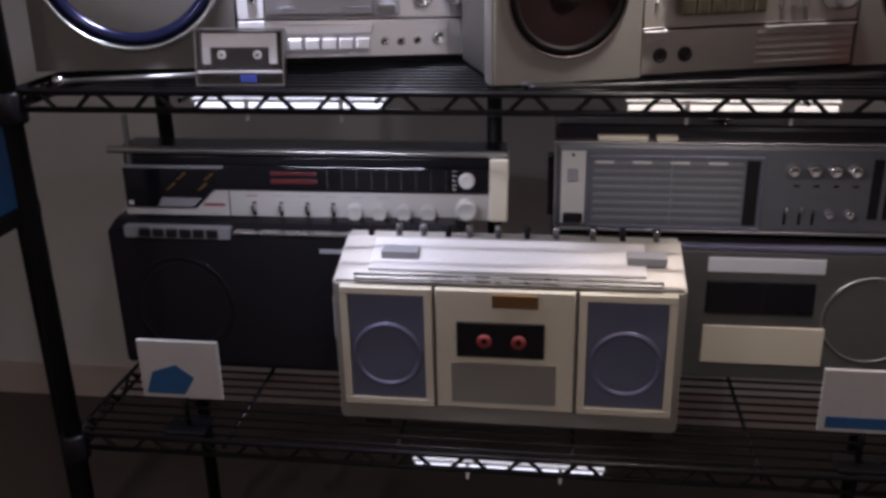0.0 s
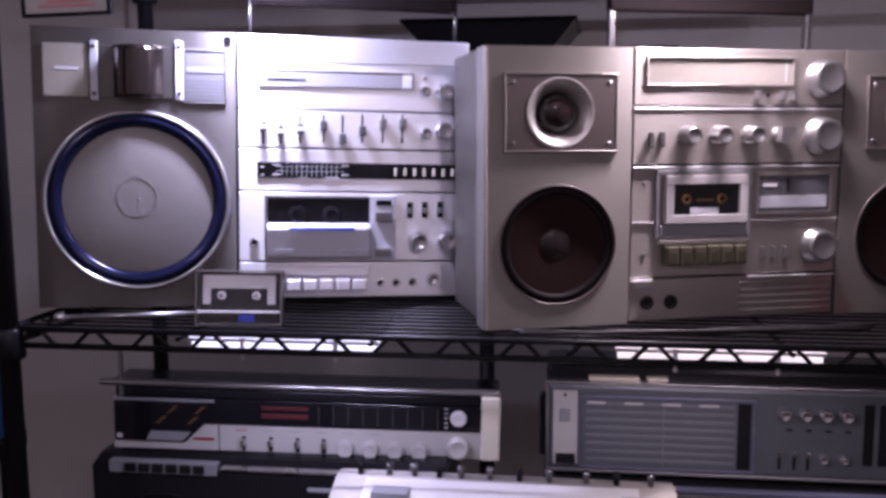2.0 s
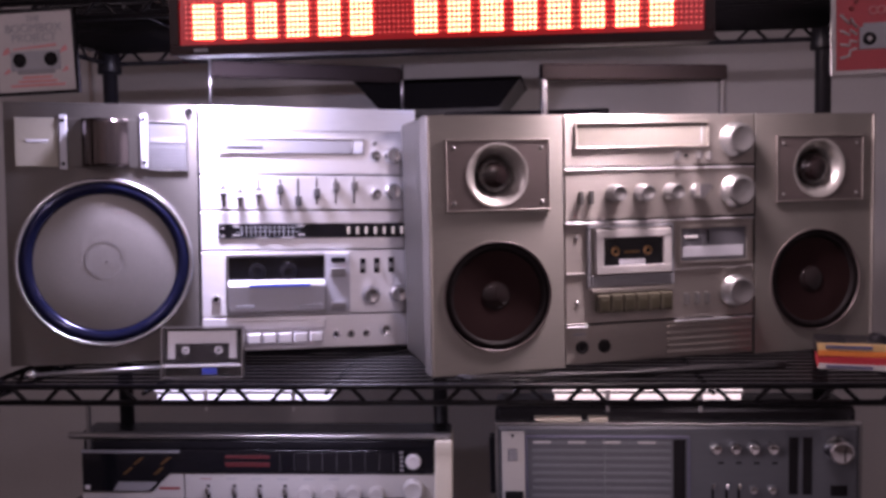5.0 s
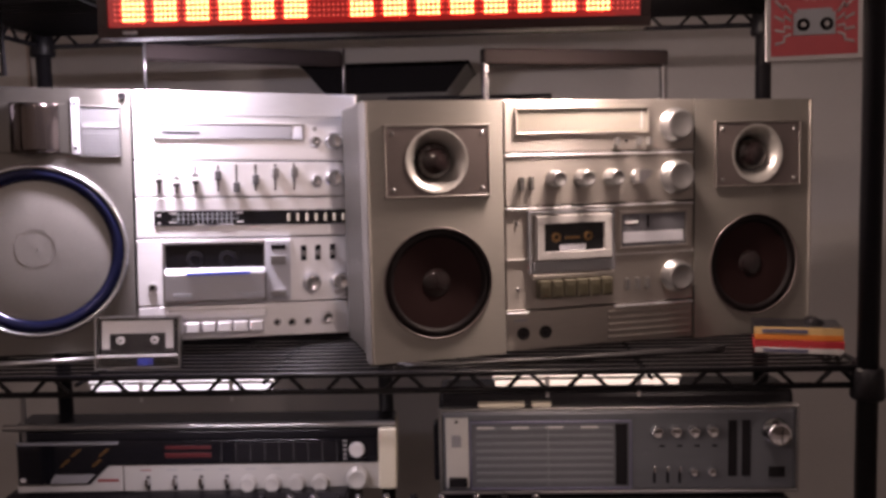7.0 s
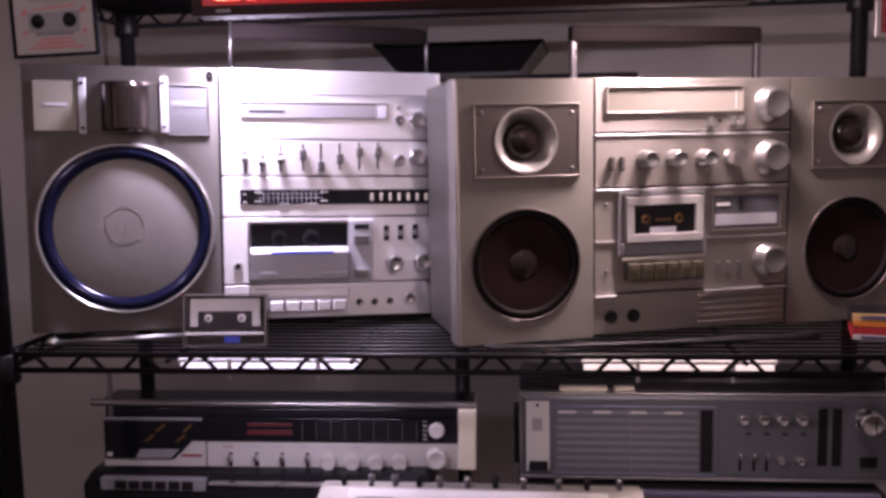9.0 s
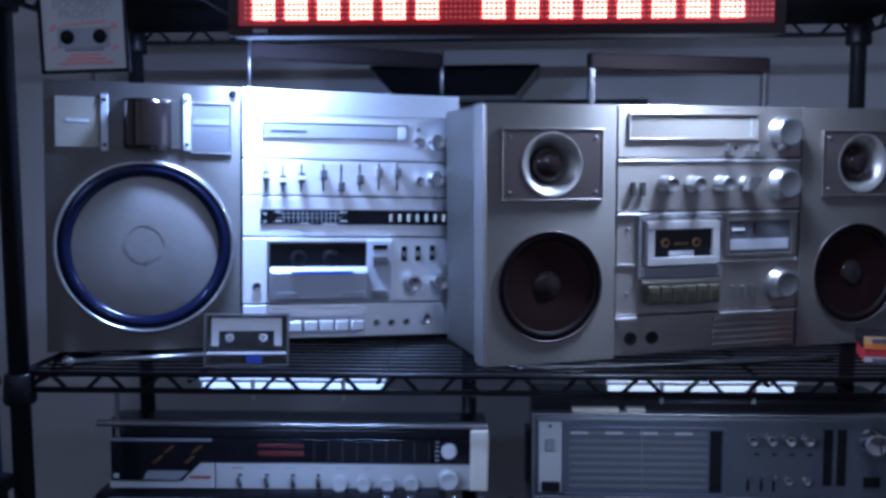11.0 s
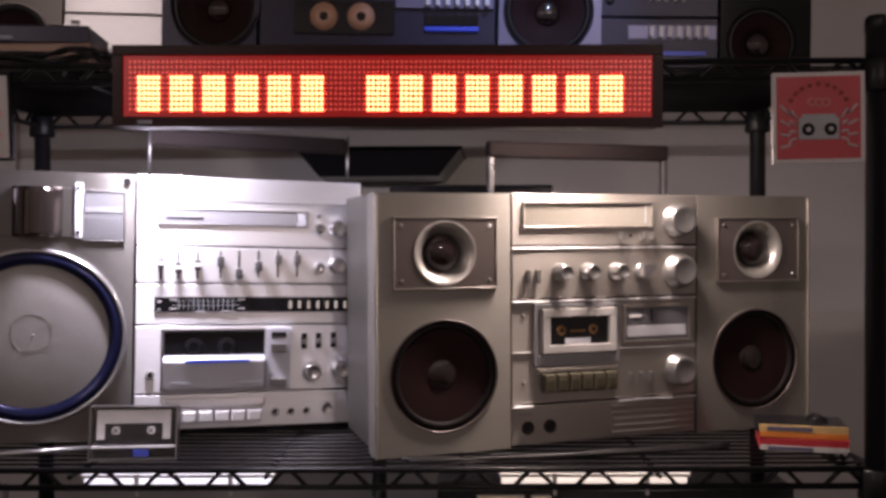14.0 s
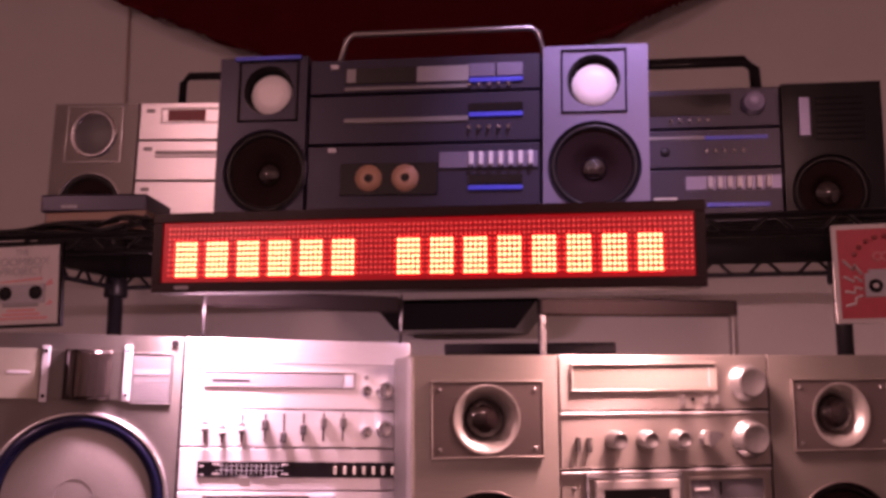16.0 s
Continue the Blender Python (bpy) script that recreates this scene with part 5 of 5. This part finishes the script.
# ---- loose things ----
def cassette_case():
    t = thing("cassette_case", "clear plastic cassette case with black tape, leaning on boombox", "cassette case", -0.306, 0.045, 1.180, 6)
    t.matrix_world = pose(-0.306, 0.045, 1.181, -9, 1, 8)
    W, H, D = 0.110, 0.070, 0.016
    bm = bmesh.new()
    add_box(bm, 0, W, -0.001, 0.0005, 0, H, 0.0004)
    c = part("front_cover", bm, M_CLEAR, t, "clear cover")
    c.visible_shadow = False
    frame_ring(t, "case_rim", 0, W, 0, H, 0.0022, -0.0018, D, M_STEEL, "clear-edged rim")
    box(t, "inlay_card", 0.003, W - 0.003, 0.003, H - 0.003, D - 0.003, D - 0.001, M_DARK, 0.0003, "dark inlay card")
    tp = box(t, "tape_shell", 0.006, W - 0.006, 0.014, H - 0.004, 0.003, D - 0.004, M_DARK, 0.002, "black tape shell")
    box(tp, "tape_label", 0.009, W - 0.009, 0.047, H - 0.006, 0.0022, 0.004, M_PAPER, 0.0003, "grey-white paper label")
    box(tp, "tape_label", 0.009, 0.019, 0.027, 0.047, 0.0022, 0.004, M_PAPER, 0.0003)
    box(tp, "tape_label", W - 0.019, W - 0.009, 0.027, 0.047, 0.0022, 0.004, M_PAPER, 0.0003)
    box(tp, "tape_band", 0.020, W - 0.020, 0.030, 0.046, 0.0022, 0.004, M_DARK, 0.0004, "black band")
    for x in (0.033, 0.077):
        lathe(tp, "hub", x, 0.038, [(0.002, 0.0015), (0.0055, 0.0015), (0.0055, 0.003)], M_PAPER, "white hub", 18)
    box(t, "spine", 0.003, W - 0.003, 0.016, 0.019, -0.003, 0.001, M_WHITE, 0.0004, "bright lower edge")
    box(t, "blue_print", 0.055, 0.075, 0.005, 0.014, 0.001, 0.0025, M_BLUE, 0.0002)


cassette_case()


def rod_aerial():
    t = thing("telescopic_aerial", "chrome telescopic aerial lying along the shelf front", "aerial")
    tube(t, "rod", [(-0.485, 0.045, 1.1865), (-0.30, 0.100, 1.1865)], 0.0035, M_STEEL, "dull chrome rod")
    bm = bmesh.new()
    add_lathe(bm, [(0, -0.008), (0.006, -0.006), (0.0075, 0.0), (0.006, 0.006), (0, 0.008)], cx=-0.487, cy=0.044, cz=1.1875, seg=20, axis="X")
    part("tip", bm, M_CHROME, t, "chrome tip")


rod_aerial()


def tape_box(z, yaw, dx, base, band, label):
    t = thing("cassette_tape_box", label, "cassette box", 0.552 + dx, 0.098, z, yaw, "stacked cassette boxes")
    box(t, "box", 0, 0.110, 0.0, 0.017, 0, 0.068, M_DARK if base is M_YELLOW else base, 0.0012)
    box(t, "spine", 0.0003, 0.1097, 0.0073, 0.0168, -0.0004, 0.0015, base, 0.0003, "printed front spine")
    box(t, "colour_band", 0.0005, 0.1095, 0.0002, 0.0075, -0.0006, 0.03, band, 0.0003, "coloured lower band")
    box(t, "title_bar", 0.010, 0.066, 0.0095 if base is not M_RED else 0.0015, 0.0145 if base is not M_RED else 0.006, -0.0011, 0.001, M_SLATE2, 0.0002)


tape_box(1.181, -14, 0.012, M_RED, M_PAPER, "red and white cassette box lying flat")
tape_box(1.1985, -13, 0.011, M_YELLOW, M_ORANGE, "yellow and orange cassette box on another box")
pb = thing("black_plug", "small black plug beside the cassette boxes", "plug", 0.648, 0.118, 1.198)
lathe(pb, "plug_body", 0, 0.0125, [(0, -0.012), (0.010, -0.012), (0.013, -0.006), (0.013, 0.012), (0, 0.014)], M_DARK, "", 20)
box(pb, "plug_base", -0.006, 0.010, -0.018, 0.001, -0.008, 0.010, M_DARK, 0.002)


def text_part(parent, name, body, size, x, y, z, material):
    cu = bpy.data.curves.new(name, "FONT")
    cu.body, cu.size, cu.align_x, cu.extrude = body, size, "CENTER", 0.0002
    cu.materials.append(material)
    ob = new(name, cu)
    ob.parent = parent
    ob.matrix_basis = pose(x, y, z, 90, 0, 0)
    return ob


def poster_white():
    t = thing("cassette_poster", "white printed card with drawn cassette in black frame", "poster", -0.476, -0.014, 1.555, 1)
    t.matrix_world = pose(-0.474, -0.016, 1.556, 0, -1.5, 2)
    W, H = 0.108, 0.106
    frame_ring(t, "frame", 0, W, 0, H, 0.004, -0.004, 0.004, M_DARK, "thin black frame")
    pp = box(t, "card", 0.003, W - 0.003, 0.003, H - 0.003, -0.0015, 0.003, M_PAPER, 0.0003, "grey-white card")
    for body, size, z in (("THE", 0.010, 0.0905), ("BOOMBOX", 0.0145, 0.0775), ("PROJECT", 0.0145, 0.0655)):
        text_part(pp, "lettering", body, size, W / 2, -0.0022, z, M_PRINTGREY)
    c = box(pp, "drawn_cassette", 0.022, 0.086, 0.030, 0.054, -0.0026, -0.001, M_PRINTGREY, 0.002, "grey drawn cassette")
    box(c, "cassette_foot", 0.030, 0.078, 0.026, 0.032, -0.0028, -0.001, M_GREYPL, 0.001)
    for x in (0.034, 0.074):
        lathe(c, "drawn_hub", x, 0.043, [(0, -0.0034), (0.0085, -0.0034), (0.0090, -0.002)], M_DARK, "black hub", 24)
    for i, (x0, x1, z0, z1) in enumerate(((0.025, 0.083, 0.056, 0.062), (0.012, 0.022, 0.050, 0.060), (0.086, 0.096, 0.050, 0.060), (0.012, 0.021, 0.026, 0.034), (0.087, 0.096, 0.026, 0.034))):
        slab(pp, "red_burst", [(x0, z0), (x1, z0 + 0.003), (x1 - 0.002, z1), (x0 + 0.002, z1 - 0.004)], -0.0022, -0.001, M_PINK, "faded red burst", 0.0002)
    for z, a, b in ((0.020, 0.036, 0.074), (0.015, 0.030, 0.080), (0.010, 0.020, 0.090)):
        box(pp, "small_print", a, b, z, z + 0.0032, -0.0022, -0.001, M_PINK, 0.0002)


poster_white()


def poster_red():
    t = thing("cassette_poster", "red printed card with drawn cassette and white border", "poster", 0.540, -0.014, 1.549, 0)
    t.matrix_world = pose(0.541, -0.012, 1.549, 0, -0.5, -4)
    W, H = 0.107, 0.108
    box(t, "card", 0, W, 0, H, -0.001, 0.003, M_PAPER, 0.0006, "white border card")
    pp = box(t, "red_field", 0.0052, W - 0.0052, 0.0052, H - 0.0052, -0.0018, 0.0, M_RED, 0.0003, "red printed field")
    c = box(pp, "drawn_cassette", 0.030, 0.077, 0.028, 0.054, -0.0032, -0.001, M_PRINTGREY, 0.002, "grey drawn cassette")
    box(c, "cassette_head", 0.034, 0.073, 0.052, 0.058, -0.0034, -0.001, M_PRINTGREY, 0.001)
    for x in (0.041, 0.067):
        h = lathe(c, "drawn_hub", x, 0.040, [(0, -0.0042), (0.0070, -0.0042), (0.0075, -0.003)], M_DARK, "black hub", 24)
        lathe(h, "hub_eye", x, 0.040, [(0, -0.0048), (0.0028, -0.0048), (0.0030, -0.004)], M_PAPER, "", 14)
    for s in (-1, 1):
        for z0, z1 in ((0.053, 0.069), (0.045, 0.051), (0.037, 0.035), (0.030, 0.019)):
            xs = [0.0535 + s * d for d in (0.026, 0.033, 0.034, 0.044)]
            zz = [z0, (z0 + z1) / 2 + 0.003, (z0 + z1) / 2 - 0.003, z1]
            bm = bmesh.new()
            add_tube(bm, [(x, -0.0022, z) for x, z in zip(xs, zz)], 0.0015, 6)
            part("bolt", bm, M_PAPER, pp, "white lightning stroke")
    for i in range(9):
        a = math.pi * (0.12 + 0.76 * i / 8)
        lathe(pp, "arc_mark", 0.0535 + 0.034 * math.cos(a), 0.064 + 0.030 * math.sin(a), [(0, -0.0026), (0.0028, -0.0026), (0.0030, -0.001)], M_INKRED, "", 10)
    for x in (0.045, 0.0535, 0.062):
        lathe(pp, "drawn_ring", x, 0.072, [(0.0035, -0.0024), (0.0038, -0.0030), (0.0048, -0.0030), (0.0051, -0.001)], M_PINK, "", 18)


poster_red()


def stack_of_tapes():
    for k, (z, m, dx, yaw, lab) in enumerate(((1.6725, M_DARK, 0.0, 4, "dark plastic video box"), (1.699, M_BROWN, 0.006, 1, "orange-brown video box"), (1.7255, M_SLATE, -0.002, 7, "slate blue video box"))):
        t = thing("video_tape_box", lab + " in a small stack on the wire shelf", "tape box", -0.475 + dx, 0.10, z, yaw, "stacked tape boxes")
        b = box(t, "box", 0, 0.150, 0.0, 0.0258, 0, 0.105, m, 0.003)
        box(b, "label_bar", 0.030, 0.052, 0.006, 0.010, -0.0008, 0.001, M_PRINTGREY, 0.0002)


stack_of_tapes()
ae = thing("telescopic_aerial", "short chrome aerial lying on the upper shelf", "aerial")
tube(ae, "rod", [(0.42, 0.10, 1.6765), (0.515, 0.09, 1.6765)], 0.0045, M_CHROME, "chrome rod")


def cable_bundle(name, label, pts, n, spread, r, seedn):
    rnd = random.Random(seedn)
    t = thing(name, label, "cables")
    for _ in range(n):
        p2 = [(x + rnd.uniform(-spread, spread), y + rnd.uniform(-spread, spread), max(z, z + rnd.uniform(-0.2, 1) * spread)) for x, y, z in pts]
        fine = []
        for a, b, c, d in zip([p2[0]] + p2[:-2], p2[:-1], p2[1:], p2[2:] + [p2[-1]]):
            for s in range(6):
                u = s / 6
                fine.append(tuple(0.5 * ((2 * b[i]) + (c[i] - a[i]) * u + (2 * a[i] - 5 * b[i] + 4 * c[i] - d[i]) * u * u + (3 * b[i] - a[i] - 3 * c[i] + d[i]) * u ** 3) for i in range(3)))
        fine.append(p2[-1])
        tube(t, "cable", fine, r, M_RUBBER, "", 6)


cable_bundle("cable_bundle", "tangle of black cables on the wire shelf", [(-0.50, 0.05, 1.680), (-0.42, 0.03, 1.684), (-0.36, 0.05, 1.688), (-0.30, 0.03, 1.69), (-0.25, 0.06, 1.682)], 6, 0.012, 0.0028, 3)
cable_bundle("cable_bundle", "black cables hanging beside the sign", [(-0.30, 0.05, 1.70), (-0.27, 0.02, 1.68), (-0.25, 0.03, 1.682), (-0.26, 0.06, 1.684)], 4, 0.01, 0.0022, 5)
cable_bundle("cable_bundle", "black cables lying on the wire shelf", [(0.10, 0.03, 1.1835), (0.25, 0.05, 1.1835), (0.38, 0.07, 1.1835), (0.52, 0.10, 1.1835)], 4, 0.006, 0.0028, 9)

ca = thing("black_carry_case", "flat black case standing behind the boomboxes", "case", 0.06, 0.33, 1.180, 3)
box(ca, "case", 0.0, 0.26, 0.0, 0.362, 0.0, 0.045, M_DARK, 0.006)
box(ca, "lid_rim", 0.0, 0.26, 0.350, 0.366, -0.003, 0.048, M_DARK, 0.003)

bk = thing("wall_basket", "dark trapezoid wall basket fixed to the wall", "basket", -0.010, 1.249, 1.603)
bm = bmesh.new()
lo = [(-0.152, 0.0), (0.152, 0.0), (0.138, -0.27), (-0.138, -0.27)]
hi = [(-0.205, 0.0), (0.205, 0.0), (0.190, -0.29), (-0.190, -0.29)]
va = [bm.verts.new((x, y, 0.0)) for x, y in lo]
vb = [bm.verts.new((x, y, 0.064)) for x, y in hi]
bm.faces.new(va)
for i in range(4):
    bm.faces.new((va[i], va[(i + 1) % 4], vb[(i + 1) % 4], vb[i]))
bmesh.ops.recalc_face_normals(bm, faces=bm.faces[:])
bmesh.ops.solidify(bm, geom=bm.faces[:], thickness=0.004)
part("basket_body", bm, M_DARK, bk)
bm = bmesh.new()
add_tube(bm, [(-0.205, -0.006, 0.064), (0.205, -0.006, 0.064), (0.190, -0.29, 0.064), (-0.190, -0.29, 0.064)], 0.004, 8, closed=True)
part("basket_rim", bm, M_DARK, bk)


def hanging_cloth():
    t = thing("hanging_cloth", "dark cloth swag hanging in front of the wall", "cloth", -0.09, 1.18, 2.62)
    bm = bmesh.new()
    nx, nz = 60, 10
    rows = []
    for i in range(nx + 1):
        f = i / nx * 2 - 1
        drop = 0.06 + 0.350 * (1 - abs(f) ** 1.35) + 0.004 * math.sin(i * 1.7) + 0.003 * math.sin(i * 4.1)
        rows.append([bm.verts.new((f * 0.93, -0.05 * (1 - f * f) * (k / nz) + 0.018 * math.sin(f * 23 + k * 0.3) * (k / nz + 0.2), -drop * k / nz)) for k in range(nz + 1)])
    for ra, rb in zip(rows, rows[1:]):
        for k in range(nz):
            bm.faces.new((ra[k], rb[k], rb[k + 1], ra[k + 1])).smooth = True
    bmesh.ops.solidify(bm, geom=bm.faces[:], thickness=0.004)
    part("cloth", bm, M_CLOTH, t)
    rnd = random.Random(4)
    bm = bmesh.new()
    for _ in range(700):
        f = rnd.uniform(-1, 1)
        drop = 0.06 + 0.350 * (1 - abs(f) ** 1.35)
        x, z, l = f * 0.93, -drop + 0.01, rnd.uniform(0.004, 0.013)
        y = -0.05 * (1 - f * f) + rnd.uniform(-0.012, 0.012)
        dx = rnd.uniform(-0.012, 0.012)
        a, b, c = bm.verts.new((x - 0.004, y, z)), bm.verts.new((x + 0.004, y, z)), bm.verts.new((x + dx, y - 0.004, z - l))
        bm.faces.new((a, b, c))
    tagged(part("fringe", bm, M_CLOTH, t, "ragged dark fringe"), kind="stuff")


hanging_cloth()

tagged(tube(None, "power_cable", [(-0.975, 1.244, 2.62), (-0.977, 1.244, 1.9), (-0.975, 1.244, 1.62)], 0.004, M_BOARD, "", 8), "thin pale cable running down the painted wall", "cable")

# card on a stand at the end of the lower shelf
cs = thing("card_on_stand", "white card with blue print on a thin black stand", "card", -0.372, 0.03, 0.695)
box(cs, "stand_foot", -0.03, 0.03, 0.0, 0.006, -0.02, 0.02, M_BLACK, 0.002)
tube(cs, "stem", [(0, 0.004, 0.004), (0, 0.004, 0.06)], 0.004, M_BLACK)
kc = box(cs, "card", -0.058, 0.058, 0.052, 0.140, -0.003, 0.003, M_PAPER, 0.001, "white card")
slab(kc, "blue_print", [(-0.052, 0.058), (0.004, 0.058), (0.020, 0.085), (-0.005, 0.104), (-0.040, 0.092)], -0.0042, -0.002, M_BLUEBOX, "blue print", 0.0003)
c2 = thing("card_on_stand", "pale card with blue lower edge on a thin black stand", "card", 0.535, 0.03, 0.695)
box(c2, "stand_foot", -0.03, 0.03, 0.0, 0.006, -0.02, 0.02, M_BLACK, 0.002)
tube(c2, "stem", [(0, 0.004, 0.004), (0, 0.004, 0.06)], 0.004, M_BLACK)
kc = box(c2, "card", -0.058, 0.058, 0.052, 0.140, -0.003, 0.003, M_PAPER, 0.001, "pale card")
box(kc, "blue_print", -0.050, 0.050, 0.058, 0.074, -0.0042, -0.002, M_BLUEBOX, 0.0003)

# beside the rack
st = thing("side_stand", "narrow black stand beside the rack", "stand", -0.860, 0.1, 0.0)
box(st, "top", -0.15, 0.15, 0.92, 0.945, -0.12, 0.2, M_BLACK, 0.003)
for sx, sy in ((-0.13, -0.10), (0.13, -0.10), (-0.13, 0.18), (0.13, 0.18)):
    box(st, "leg", sx - 0.012, sx + 0.012, 0.0, 0.921, sy - 0.012, sy + 0.012, M_BLACK, 0.002)
bb = thing("storage_box", "blue plastic storage box on the black stand", "box", -0.860, 0.1, 0.945)
box(bb, "box", -0.145, 0.142, 0.0, 0.155, 0.0, 0.18, M_BLUEBOX, 0.004)
box(bb, "lid", -0.148, 0.145, 0.150, 0.166, -0.003, 0.183, M_DARK, 0.003, "dark lid")
bd = thing("framed_panel", "pale panel with brown frame standing on the storage box", "panel", -0.850, 0.1, 1.111)
box(bd, "panel", -0.138, 0.138, 0.012, 0.838, 0.04, 0.055, M_PAPER, 0.001)
frame_ring(bd, "frame", -0.149, 0.149, 0.0, 0.85, 0.013, 0.033, 0.06, M_BROWN, "brown frame")

# ceiling fitting behind the camera
for bx, by, bz in BULBS:
    cf = thing("ceiling_light", "white ceiling fitting with open shade", "ceiling light", bx, by, 2.62, group="ceiling lights")
    lathe(cf, "ceiling_rose", 0, 0, [(0, -0.025), (0.05, -0.022), (0.055, 0.001), (0, 0.001)], M_WHITE, "", 24, axis="Z")
    tube(cf, "stem", [(0, 0, -0.02), (0, 0, -0.16)], 0.012, M_WHITE)
    lathe(cf, "shade", 0, -0.2, [(0.015, 0.05), (0.03, 0.04), (0.07, -0.04), (0.075, -0.05), (0.072, -0.05), (0.028, 0.036), (0.013, 0.046)], M_WHITE, "white open shade", 28, axis="Z")
    lathe(cf, "bulb", 0, -0.235, [(0, 0.035), (0.014, 0.03), (0.026, 0.012), (0.030, -0.005), (0.024, -0.024), (0.012, -0.034), (0, -0.037)], M_BULB, "glowing round bulb", 24, axis="Z")

cs = thing("ceiling_spotlight", "small white ceiling spotlight aimed at the rack", "spotlight", 0.42, -0.55, 2.62)
lathe(cs, "mount", 0, 0, [(0, -0.03), (0.03, -0.028), (0.035, 0.001), (0, 0.001)], M_WHITE, "", 24, axis="Z")
hd = lathe(cs, "lamp_head", 0, 0, [(0.0, 0.0), (0.02, 0.0), (0.028, -0.02), (0.032, -0.09), (0.029, -0.09), (0.024, -0.03), (0.0, -0.025)], M_WHITE, "white lamp head", 24, axis="Z")
hd.matrix_basis = look((0, 0, -0.035), (-0.16, 0.67, -0.76))
